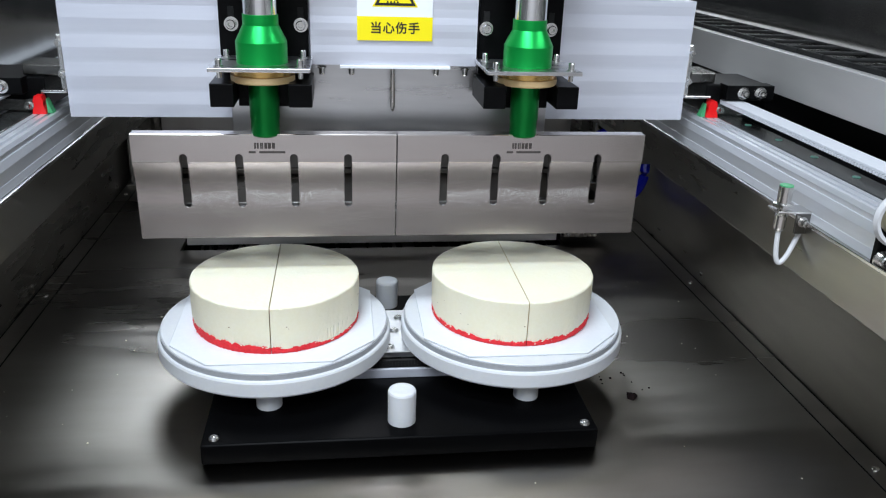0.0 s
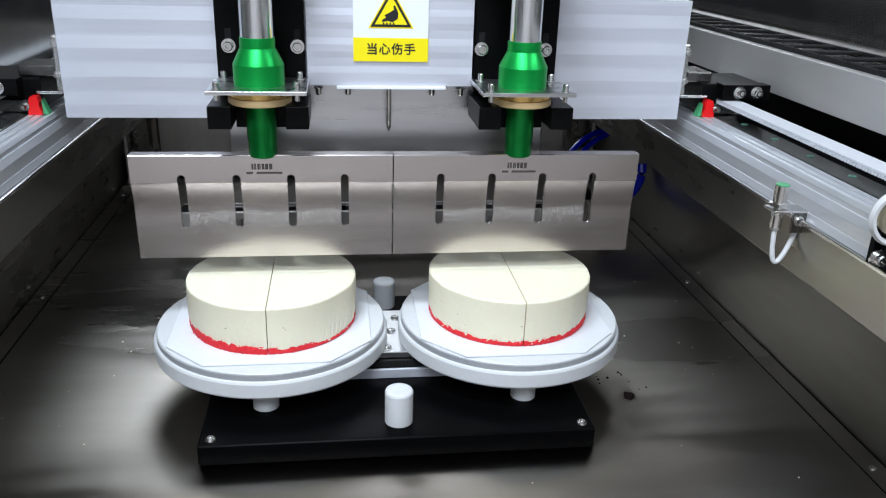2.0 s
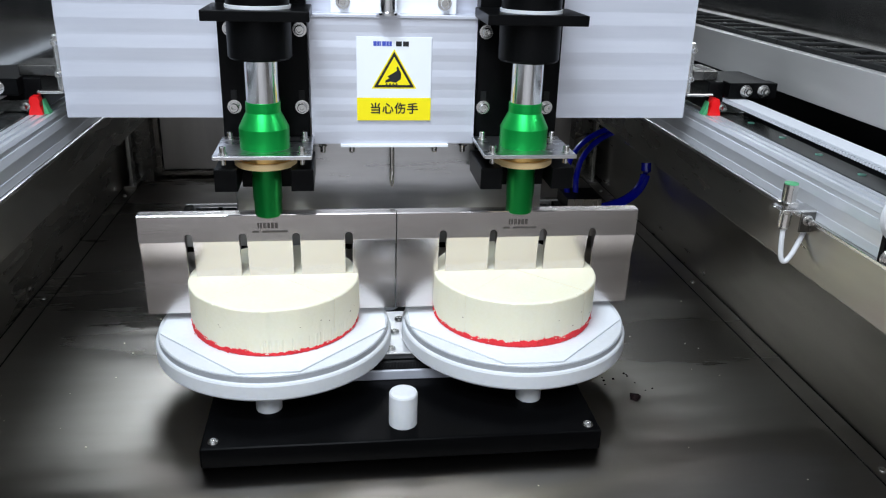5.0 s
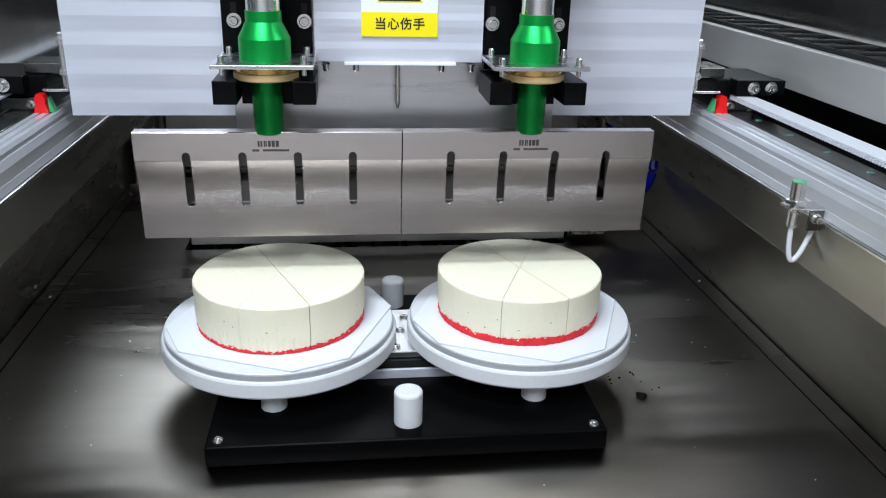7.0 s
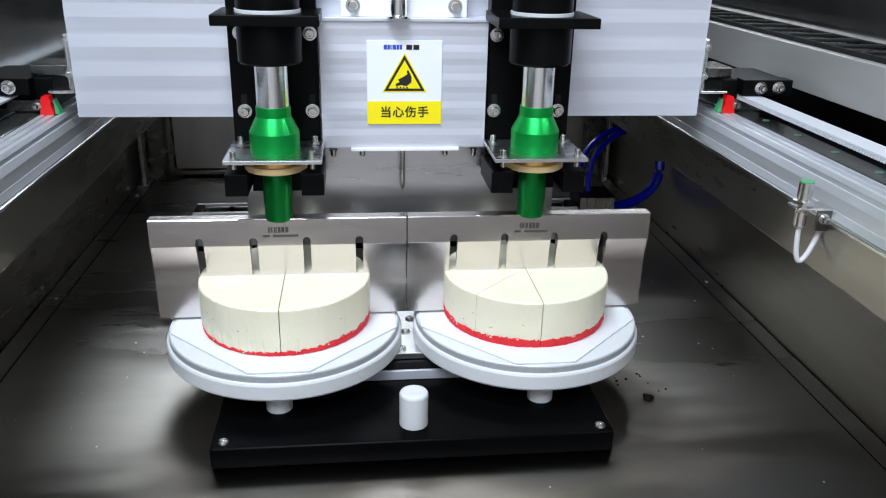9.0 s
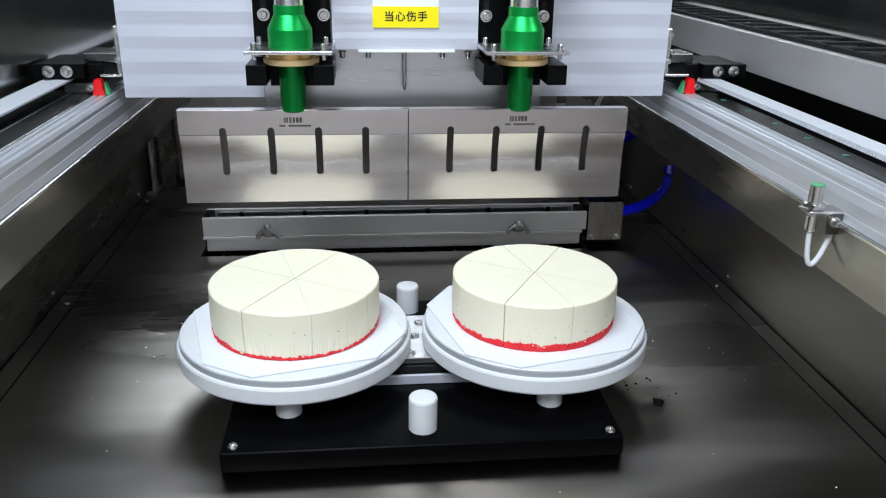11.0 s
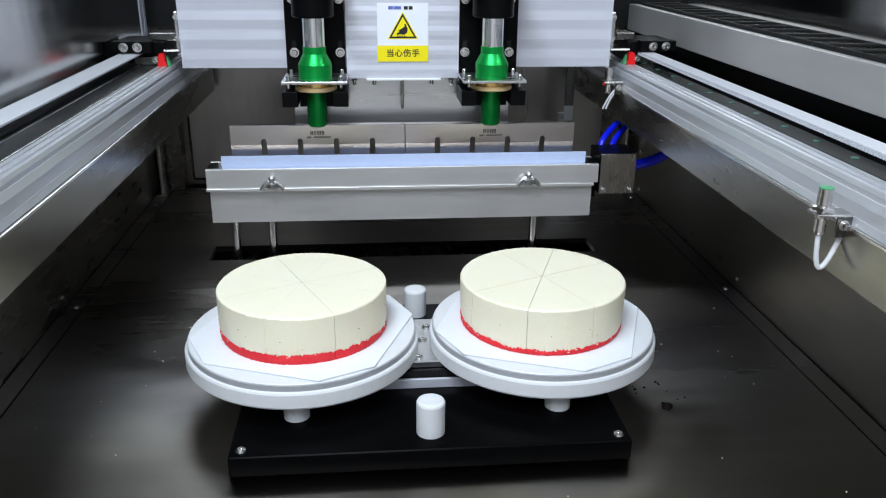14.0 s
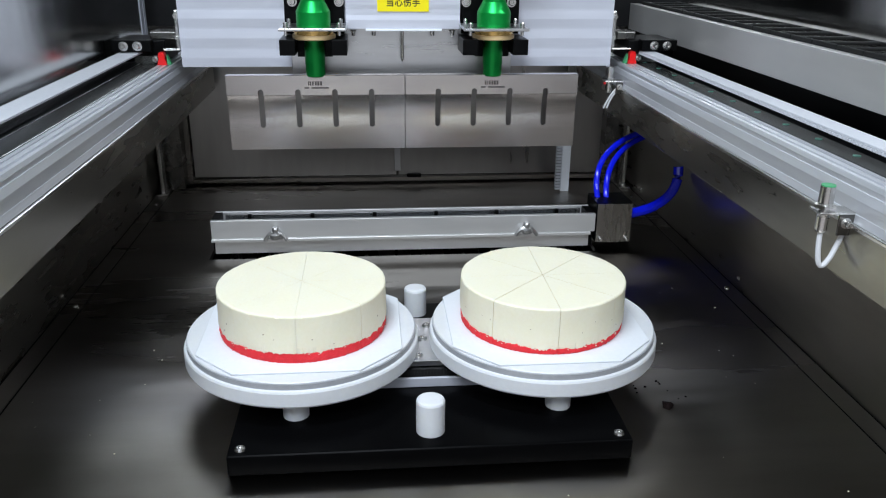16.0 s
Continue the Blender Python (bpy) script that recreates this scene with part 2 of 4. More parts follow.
RIVET = finish("rivet", lathe(B(), [(0.0045, 0), (0.004, 0.0018), (0.002, 0.0028), (0, 0.003)], n=14), SCREW)


# ---- the cabinet ----
def cabinet():
    bm = B()
    for q in ((-0.516, 0.516, -0.75, 0.458), (-0.516, 0.516, 0.530, 0.955), (-0.516, -0.358, 0.458, 0.530), (0.358, 0.516, 0.458, 0.530)):
        box(bm, *q, -0.01, 0.0)
    bmesh.ops.remove_doubles(bm, verts=bm.verts[:], dist=0.0001)
    floor = thing("floor", bm, STEEL, "brushed stainless steel machine floor with smudges", "floor", kind="structure", smooth=False)
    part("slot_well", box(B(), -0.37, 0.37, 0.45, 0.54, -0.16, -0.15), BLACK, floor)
    for s in (-1, 1):
        part("floor_flange", box(B(), *sorted((s * 0.5188, s * 0.5455)), -0.75, 0.95, -0.01, 0.0002), STEEL, floor, smooth=False)
        for y in (-0.254, 0.270, 0.795):
            put("rivet", RIVET, floor, s * 0.530, y, 0.0002)
        part("floor_joint", box(B(), *sorted((s * 0.515, s * 0.52)), -0.75, 0.95, -0.02, -0.0005), BLACK, floor)
        part("floor_joint", box(B(), *sorted((s * 0.5458, s * 0.5479)), -0.75, 0.95, -0.02, -0.0005), BLACK, floor)
    for s, side in ((-1, "wall_west"), (1, "wall_east")):
        bm = B()
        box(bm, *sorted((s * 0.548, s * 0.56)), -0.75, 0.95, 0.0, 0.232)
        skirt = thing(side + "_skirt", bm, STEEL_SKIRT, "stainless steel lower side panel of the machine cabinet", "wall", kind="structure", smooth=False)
        for y in (-0.254, 0.270, 0.795):
            put("rivet", RIVET, skirt, s * 0.548, y, 0.017, 0, -90 * s)
        bm = box(B(), *sorted((s * 0.66, s * 0.68)), -0.75, 0.954, -0.17, 1.15)
        thing(side, bm, STEEL_WALL, "polished stainless steel side wall of the machine cabinet", "wall", kind="structure", smooth=False)
    inner = thing("wall_west_inner", box(B(), -0.540, -0.522, -0.75, 0.815, 0.312, 1.15), STEEL_MIRROR, "polished stainless steel panel mirroring the gantry", "wall", kind="structure", smooth=False)
    part("edge_trim", box(B(), -0.5395, -0.5205, 0.8155, 0.834, 0.312, 1.1, 0.001), ALU, inner, "bright aluminium edge trim")
    part("edge_trim", box(B(), -0.5395, -0.5205, 0.840, 0.856, 0.312, 1.1, 0.001), ALU, inner, "bright aluminium edge trim")
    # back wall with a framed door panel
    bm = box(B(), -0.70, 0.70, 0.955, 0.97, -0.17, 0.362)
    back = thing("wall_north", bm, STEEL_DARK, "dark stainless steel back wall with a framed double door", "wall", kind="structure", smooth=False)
    # Upper panel is out of view, kept bright for the side walls to reflect.
    thing("wall_north_upper", box(B(), -0.70, 0.70, 0.9545, 0.97, 0.4602, 1.15), REAR_STEEL, "polished stainless steel rear panel above the door", "wall", kind="structure", smooth=False)
    # Unseen black band, added so the rear floor reflects dark.
    thing("wall_north_dark_band", box(B(), -0.70, 0.70, 0.9542, 0.97, 0.3622, 0.46), REFLECTION_BLACK, "black band added out of view to darken the floor's reflections", "wall", kind="structure", smooth=False)
    fx0, fx1, fz = -0.478, 0.50, 0.35
    part("door_frame", box(B(), fx0 - 0.012, fx0, 0.94, 0.955, 0.004, fz, 0.001), STEEL, back)
    part("door_frame", box(B(), fx1, fx1 + 0.012, 0.94, 0.955, 0.004, fz, 0.001), STEEL, back)
    part("door_frame", box(B(), fx0, fx1, 0.94, 0.955, 0.004, 0.014, 0.001), STEEL, back)
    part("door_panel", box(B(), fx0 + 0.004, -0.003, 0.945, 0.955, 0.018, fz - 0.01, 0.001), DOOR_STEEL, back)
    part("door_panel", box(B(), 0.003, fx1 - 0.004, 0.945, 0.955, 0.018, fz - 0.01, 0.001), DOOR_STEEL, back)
    part("door_seal", box(B(), -0.007, 0.007, 0.936, 0.945, 0.03, fz - 0.02, 0.001), PLATE, back)
    part("latch", box(B(), 0.022, 0.056, 0.933, 0.945, 0.014, 0.022, 0.002), BLACK, back)
    for s in (-1, 1):
        bm = B()
        box(bm, *sorted((s * 0.526, s * 0.534)), 0.862, 0.885, 0.0, 0.24, 0.002)
        box(bm, *sorted((s * 0.518, s * 0.542)), 0.85, 0.905, 0.0, 0.006, 0.001)
        thing("corner_post", bm, SCREW, "bright steel corner post standing on the machine floor", "post", group="corner posts")
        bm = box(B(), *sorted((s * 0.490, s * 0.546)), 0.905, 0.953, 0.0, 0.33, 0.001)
        thing("corner_cover", bm, STEEL_DARK, "folded steel corner cover beside the door, darkened for shade", "cover", group="corner covers", smooth=False)
    # the unseen room behind the camera; pale south wall and ceiling brighten reflections
    bm = B()
    box(bm, -3.0, 3.0, -4.0, 2.6, -0.95, -0.9)
    thing("room_floor", bm, ROOM_FLOOR, "plain room floor round the machine", "floor", kind="structure", smooth=False)
    for n, q in (("room_wall_south", (-3.0, 3.0, -4.05, -4.0, -0.9, 2.7)), ("room_wall_north", (-3.0, 3.0, 2.6, 2.65, -0.9, 2.7)),
                 ("room_wall_west", (-3.05, -3.0, -4.0, 2.6, -0.9, 2.7)), ("room_wall_east", (3.0, 3.05, -4.0, 2.6, -0.9, 2.7)),
                 ("room_ceiling", (-3.0, 3.0, -4.0, 2.6, 2.7, 2.75))):
        thing(n, box(B(), *q), ROOM_BOUNCE if n in ("room_ceiling", "room_wall_south") else ROOM, "plain painted surface of the surrounding room", "wall", kind="structure", smooth=False)
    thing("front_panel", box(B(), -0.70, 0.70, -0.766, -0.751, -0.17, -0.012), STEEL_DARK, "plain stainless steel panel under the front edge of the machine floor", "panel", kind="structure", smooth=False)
    box_m = box(B(), -0.70, 0.70, -0.75, 0.97, -0.9, -0.17)
    thing("machine_plinth", box_m, STEEL_DARK, "closed steel base cabinet under the machine floor", "cabinet", kind="structure", smooth=False)


# ---- linear rails ----
def rail(s, y_front):
    label = "aluminium linear rail on a steel box along the cabinet side"
    t = empty("linear_rail", s * 0.45, 0.2, 0.232, label, "linear rail", "linear rails")

    def X(a, b):
        return sorted((s * a, s * b))
    part("support_box", box(B(), *X(0.402, 0.556), -0.75, 0.90, 0.232, 0.288, 0.0012), STEEL_SKIRT, t, "dark polished steel support box")
    part("lip", box(B(), *X(0.3995, 0.4035), -0.75, 0.90, 0.2865, 0.2905, 0.0008), SCREW, t)
    # stepped extrusion, drawn as its cross-section
    prof = [(0.404, 0.2905), (0.4062, 0.2985), (0.4068, 0.2985), (0.4068, 0.3120), (0.4066, 0.3120), (0.4092, 0.3205), (0.4105, 0.3205), (0.4105, 0.3255), (0.4100, 0.3262), (0.4115, 0.331), (0.4165, 0.331),
            (0.4165, 0.3275), (0.421, 0.3275), (0.421, 0.331), (0.428, 0.331), (0.428, 0.328), (0.431, 0.328), (0.431, 0.331), (0.437, 0.331), (0.437, 0.318), (0.50, 0.318), (0.50, 0.2905)]
    part("extrusion", prism(B(), [(s * a, b) for a, b in prof], y_front, 0.90), ALU_RAIL, t, "ribbed silver extrusion", smooth=False)
    part("guide", box(B(), *X(0.440, 0.474), y_front + 0.01, 0.89, 0.318, 0.3305, 0.0015), RAIL_DARK, t, "dark oiled guide strip")
    plug = finish("plug", lathe(B(), [(0.0042, 0), (0.0042, 0.0008), (0, 0.0010)], n=12), GREEN_PLUG)
    y = y_front + 0.05
    while y < (0.88 if s > 0 else -0.1):
        put("plug", plug, t, s * 0.460, y, 0.3305)
        y += 0.0795
    # toothed drive belt
    a, b = (0.447, 0.474) if s > 0 else (0.466, 0.503)
    part("belt", box(B(), *X(a, b), y_front + 0.02, 0.9, 0.3495, 0.3525, 0.0006), BELT, t, "white toothed drive belt")
    bm = B()
    y = y_front + 0.03
    while s > 0 and y < 0.88:
        box(bm, *X(a - 0.0012, a + 0.004), y, y + 0.0025, 0.3465, 0.3496)
        y += 0.005
    if s > 0:
        tagged(part("belt_teeth", bm, BELT, t, smooth=False), kind="stuff")
    # Black sheet standing in for the shade between extrusion and side wall.
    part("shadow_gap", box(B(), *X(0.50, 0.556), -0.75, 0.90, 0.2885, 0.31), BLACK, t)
    return t


def cable_tray():
    t = empty("cable_tray", 0.59, 0.2, 0.288, "polished steel cable tray carrying a black drag chain", "cable tray")
    part("trough", box(B(), 0.530, 0.655, -0.75, 0.93, 0.359, 0.4145, 0.0003), TRAY_STEEL, t)
    # Dark sheet added so the steel between chain links stays dim.
    part("dimming_sheet", box(B(), 0.5495, 0.6225, -0.75, 0.93, 0.4144, 0.4149), STEEL_DARK, t, "dark sheet added to dim the tray between chain links")
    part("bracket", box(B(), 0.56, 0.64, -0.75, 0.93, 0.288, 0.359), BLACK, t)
    link = B()
    box(link, 0.545, 0.549, -0.0300, 0.0300, 0.4147, 0.4215, 0.001, 1)
    box(link, 0.623, 0.627, -0.0300, 0.0300, 0.4147, 0.4215, 0.001, 1)
    box(link, 0.549, 0.623, -0.006, 0.006, 0.4175, 0.4217, 0.0012, 1)
    box(link, 0.549, 0.623, -0.0200, -0.0185, 0.4147, 0.417)
    me = finish("chain_link", link, RUBBER, False)
    chain = empty("drag_chain", 0.586, 0.2, 0.4147, "black plastic drag chain lying on the cable tray", "drag chain")
    y = -0.55
    while y < 0.90:
        ob = new("chain_link", me)
        ob.parent = chain
        ob.matrix_basis = Matrix.Translation(Vector((0, y, 0)) - ORG[chain])
        y += 0.0615


def sensor(x, y, z, tip, label):
    t = empty("proximity_sensor", x, y, z - 0.045, label, "sensor", "proximity sensors")
    body = lathe(B(), [(0, z - 0.047), (0.0045, z - 0.047), (0.0062, z - 0.044), (0.0062, z - 0.031), (0.0048, z - 0.029), (0.0048, z - 0.022), (0.0070, z - 0.022), (0.0070, z)], x, y, 24)
    part("body", body, SCREW, t, "nickel-plated threaded body")
    part("tip", lathe(B(), [(0.0069, z), (0.0066, z + 0.0012), (0, z + 0.0016)], x, y, 24), tip, t)
    part("nut", lathe(B(), [(0.0070, z - 0.022), (0.0112, z - 0.0215), (0.0112, z - 0.0180), (0.0070, z - 0.0175)], x, y, 6), SCREW, t)
    part("bracket", box(B(), x - 0.010, x + 0.026, y - 0.011, y + 0.011, z - 0.0265, z - 0.0240, 0.0005), SCREW, t)
    part("bracket_plate", box(B(), x + 0.011, 0.4045, y - 0.010, y - 0.008, z - 0.048, z - 0.0245, 0.0005), STEEL_DARK, t)
    put("screw", SCREW_S, t, x + 0.018, y - 0.010, z - 0.035, 90)
    if tip is SCREW:
        part("status_light", box(B(), x - 0.0125, x - 0.0085, y - 0.012, y - 0.008, z - 0.030, z - 0.026, 0.0006), RED, t, "small red status light")
        for d in (0.0, 0.006):
            part("cable", tube(B(), arc((x + 0.030, y, z - 0.030 - d), (x + 0.008, y - 0.004, z - 0.036 - d), (x - 0.008 + d, y - 0.006, z - 0.075), 8), 0.0017), GREY_CABLE, t, "pale grey sensor cable")
        return t
    pts = arc((x, y, z - 0.047), (x - 0.002, y - 0.006, z - 0.100), (x + 0.013, y - 0.004, z - 0.072), 10) + arc((x + 0.013, y - 0.004, z - 0.072), (x + 0.024, y, z - 0.05), (x + 0.026, y, z - 0.042), 6)[1:]
    part("cable", tube(B(), pts, 0.0026), GREY_CABLE, t, "pale grey sensor cable")
    return t


def rail_end():
    t = empty("belt_pulley", 0.41, -0.345, 0.29, "belt pulley with a pale rim at the rail end", "pulley")

    def turned(bm):
        bmesh.ops.transform(bm, matrix=pose(0.411, -0.350, 0.336, 90, 0, -8), verts=bm.verts[:])
        return bm
    part("wheel", turned(lathe(B(), [(0, 0.006), (0.006, 0.006), (0.008, 0.003), (0.016, 0.003), (0.0175, 0.0), (0.0175, -0.008), (0, -0.008)], n=28)), BRASS_PALE, t, "pale brass wheel")
    part("rim", turned(lathe(B(), [(0.0215, -0.004), (0.0245, -0.0045), (0.0265, 0.0), (0.0245, 0.0045), (0.0215, 0.004), (0.0215, -0.004)], n=36)), GREY_CABLE, t, "pale grey rim")
    part("end_plate", box(B(), 0.398, 0.50, -0.3435, -0.3365, 0.2905, 0.331, 0.001), BLACK, t)
    part("mount", box(B(), 0.405, 0.50, -0.372, -0.3440, 0.2905, 0.312, 0.001), BLACK, t)
    put("bolt", SCREW_L, t, 0.403, -0.3445, 0.297, 90)


# ---- gantry ----
def gantry():
    t = empty("gantry", 0, 0.08, 0.327, "ribbed aluminium gantry beam riding on the side rails", "gantry")
    z0, z1 = 0.327, 0.4795
    prof = [(0.08, z0)]
    for h, d in ((0.016, 0.0), (0.031, 0.0010), (0.034, 0.0010), (0.050, 0.0), (0.066, 0.0010), (0.069, 0.0010), (0.084, 0.0), (0.099, 0.0010), (0.102, 0.0010), (0.118, 0.0), (0.134, 0.0010), (0.146, 0.0)):
        prof.append((0.08 + d, z0 + h))
    prof += [(0.08, z1), (0.20, z1), (0.20, z0)]
    part("beam", prism(B(), prof, -0.3945, 0.3875, "x"), ALU, t, "silver ribbed beam", smooth=False)
    # Block added above view to keep light off the space behind the gantry.
    part("unseen_shade_block", box(B(), -0.36, 0.36, 0.13, 0.22, 0.4797, 0.76, 0.002), BLACK, t, "black block above view that shades the space behind the beam")
    for s in (-1, 1):
        def X(a, b):
            return sorted((s * a, s * b))
        e = 0.3945 if s < 0 else 0.3875
        part("end_bracket", box(B(), *X(e + 0.001, e + 0.008), 0.085, 0.15, 0.357, 0.425, 0.002), SCREW, t, "steel angle bracket")
        part("bracket_foot", box(B(), *X(e + 0.001, 0.425), 0.078, 0.15, 0.356, 0.3595, 0.001), SCREW, t)
        bracket_bolt = (0.378, 0.415)
        for z in bracket_bolt:
            put("bolt", SCREW_S, t, s * (e + 0.004), 0.085, z, 90)
        part("carriage", box(B(), *X(0.425, 0.514), 0.095, 0.19, 0.334, 0.372, 0.0015), BLACK, t, "black carriage block")
        part("belt_clamp", box(B(), *X(0.445, 0.512), 0.076, 0.10, 0.354, 0.374, 0.001), BLACK, t)
        for x in (0.468, 0.492):
            put("bolt", SCREW_L, t, s * x, 0.0755, 0.364, 90)
        part("slider", box(B(), *X(0.434, 0.48), 0.09, 0.18, 0.3315, 0.346, 0.0015), RAIL_DARK, t)
        bump = prism(B(), [(s * 0.4205, 0.3312), (s * 0.4365, 0.3312), (s * 0.4355, 0.3365), (s * 0.4335, 0.341), (s * 0.4345, 0.347), (s * 0.4325, 0.353), (s * 0.4245, 0.353), (s * 0.4225, 0.347), (s * 0.4230, 0.341), (s * 0.4212, 0.3365)], 0.074, 0.088)
        part("bumper", bump, RED, t, "red plastic bumper")
        put("bumper_screw", SCREW_S, t, s * 0.442, 0.083, 0.340, 90)
        part("green_tag", prism(B(), [(s * 0.4140, 0.3315), (s * 0.4203, 0.3315), (s * 0.4203, 0.349)], 0.078, 0.09), GREEN_TIP, t)
        part("sensor_mount", box(B(), *X(0.405, 0.452 if s < 0 else 0.44), 0.105, 0.16, 0.3725, 0.386, 0.0015), STEEL_DARK, t, "dull steel sensor mount")
    return t


# ---- cutting head, built at its lowest place ----
def transducer(t, cx):
    part("top_plate", box(B(), cx - 0.057, cx + 0.057, -0.042, 0.05, 0.4475, 0.459, 0.001), BLACK, t, "black clamp plate")
    part("housing", lathe(B(), [(0, 0.404), (0.033, 0.404), (0.0355, 0.4065), (0.0355, 0.4475), (0, 0.4475)], cx, 0, 40), BLACK, t, "black transducer housing")
    part("collar", lathe(B(), [(0.036, 0.459), (0.036, 0.4625), (0.030, 0.4635), (0.030, 0.459)], cx, 0, 40), WHITE_PLASTIC, t, "white collar ring")
    part("upper_housing", lathe(B(), [(0, 0.459), (0.0345, 0.459), (0.0345, 0.575), (0, 0.575)], cx, 0, 40), BLACK, t)
    part("shaft", lathe(B(), [(0, 0.354), (0.0188, 0.354), (0.0188, 0.404), (0, 0.404)], cx, 0, 36), CHROME, t, "chrome shaft")
    part("booster", lathe(B(), [(0, 0.3555), (0.0195, 0.3555), (0.0198, 0.3552), (0.0198, 0.3438), (0.0202, 0.3432), (0.0284, 0.3268), (0.0287, 0.3260), (0.0287, 0.3025), (0, 0.3025)], cx, 0, 40), GREEN, t, "green anodised booster")
    part("flange", box(B(), cx - 0.055, cx + 0.055, -0.046, 0.048, 0.2980, 0.3026, 0.0008), PLATE, t, "square steel flange")
    for dx in (-0.044, 0.044):
        for dy in (-0.036, 0.036):
            put("flange_bolt", SCREW_S, t, cx + dx, dy, 0.3026)
            part("stud", lathe(B(), [(0.0028, 0.2905), (0.0028, 0.298)], cx + dx, dy, 10), SCREW, t)
    part("brass_ring", lathe(B(), [(0, 0.2980), (0.0365, 0.2980), (0.0365, 0.2945), (0.033, 0.2940), (0.033, 0.2890), (0, 0.2890)], cx, 0, 36), BRASS, t, "brass ring")
    part("insulator", lathe(B(), [(0, 0.2895), (0.0362, 0.2895), (0.0362, 0.2832), (0.034, 0.2815), (0, 0.2815)], cx, 0, 36), CREAM_RING, t, "cream insulating ring")
    for a, b in ((-0.056, -0.030), (0.030, 0.056)):
        part("bracket_arm", box(B(), cx + a, cx + b, -0.034, 0.05, 0.2575, 0.2835, 0.001), BLACK, t, "black bracket arm")
    part("bracket_back", box(B(), cx - 0.030, cx + 0.030, 0.010, 0.05, 0.2500, 0.2815, 0.001), BLACK, t)
    neck = lathe(B(), [(0, 0.2815), (0.0172, 0.2815), (0.0172, 0.240), (0.0165, 0.237), (0.0165, 0.2195), (0.0145, 0.218), (0, 0.218)], cx, 0, 28)
    part("horn_neck", neck, GREEN_SHADED, t, "green horn neck")


def blade(t, x0, x1, cx):
    """A thick top bar that steps down to a thin slotted sheet."""
    zt, zs, zb = 0.2213, 0.1865, 0.0904
    slots = [cx + d for d in (-0.0952, -0.0317, 0.0317, 0.0952)]
    s0, s1, hw, n = 0.1295, 0.1975, 0.0047, 8
    # front outline strips: columns between slot edges
    bm = B()

    def half(z):
        if z > zs:
            return 0.0090
        if z > 0.145:
            return 0.0018 + 0.0056 * ((z - 0.145) / (zs - 0.145)) ** 2
        return 0.0005 + 0.0013 * min(1, (z - zb) / 0.04)
    levels = sorted({zb, zb + 0.02, 0.150, 0.160, s0 - 0.008, s0, s1, s1 + 0.010, zs, zs + 0.0012, zt - 0.001, zt, 0.137, 0.145, 0.155, 0.165, 0.172, 0.177, 0.180, 0.1825, 0.1845})
    cols = [x0]
    for c in slots:
        cols += [c - hw, c + hw]
    cols.append(x1)
    r = {}

    def v(x, z, f):
        key = (round(x, 6), round(z, 6), f)
        if key not in r:
            inset = 0.001 if z > zt - 0.0005 else 0.0
            r[key] = bm.verts.new((x, f * (half(z) - inset), z))
        return r[key]
    for i in range(len(cols) - 1):
        hole = i % 2 == 1
        for a, b in zip(levels, levels[1:]):
            if hole and a >= s0 - 1e-9 and b <= s1 + 1e-9:
                for f in (-1,):
                    for x in (cols[i], cols[i + 1]):
                        bm.faces.new((v(x, a, -1), v(x, b, -1), v(x, b, 1), v(x, a, 1)))
                continue
            for f in (-1, 1):
                bm.faces.new((v(cols[i], a, f), v(cols[i + 1], a, f), v(cols[i + 1], b, f), v(cols[i], b, f)))
        if hole:
            for z in (s0, s1):
                bm.faces.new((v(cols[i], z, -1), v(cols[i + 1], z, -1), v(cols[i + 1], z, 1), v(cols[i], z, 1)))
        for z in (zb, zt):
            bm.faces.new((v(cols[i], z, -1), v(cols[i + 1], z, -1), v(cols[i + 1], z, 1), v(cols[i], z, 1)))
    for x in (x0, x1):
        for a, b in zip(levels, levels[1:]):
            bm.faces.new((v(x, a, -1), v(x, b, -1), v(x, b, 1), v(x, a, 1)))
    # rounded slot ends
    for c in slots:
        for z, up in ((s0, 1), (s1, -1)):
            for sgn in (-1, 1):
                pts = [(c + sgn * hw, z)] + [(c + sgn * hw * math.cos(k * math.pi / 10), z + up * hw * (1 - math.sin(k * math.pi / 10))) for k in range(0, 6)]
                pts = list(dict.fromkeys((round(p, 6), round(q, 6)) for p, q in pts))
                prism(bm, pts[::1] + [], -half(z), half(z))
    ob = part("blade", bm, BLADE, t, "slotted polished steel cutting blade")
    # engraved marks: a bold line and a fine line of bars
    x = cx - 0.0135
    for w, gap in ((0.0022, 0.0009), (0.0022, 0.0016), (0.0018, 0.0005), (0.0012, 0.0014), (0.0030, 0.0010), (0.0036, 0.0010), (0.0036, 0.001)):
        part("engraved_bar", box(B(), x, x + w, -0.0093, -0.0089, 0.2040, 0.2110), ENGRAVE, ob)
        x += w + gap
    part("engraved_bar", box(B(), cx - 0.020, cx - 0.012, -0.0093, -0.0089, 0.1985, 0.2010), ENGRAVE, ob)
    part("engraved_bar", box(B(), cx - 0.008, cx + 0.022, -0.0093, -0.0089, 0.1985, 0.2010), ENGRAVE, ob)
    # dried cream spatter
    rng = random.Random(7 + int(cx * 1000))
    bm = B()
    for i in range(2200):
        px = cx + rng.uniform(-0.100, 0.100)
        pz = 0.150 - abs(rng.gauss(0, 0.010)) + rng.gauss(0, 0.0015) + 0.002 * math.sin(px * 60)
        if 0.1265 < pz < 0.1995 and min(abs(px - c) for c in slots) < hw + 0.001:
            continue
        q = rng.uniform(0.00012, 0.00045)
        y = -half(pz)
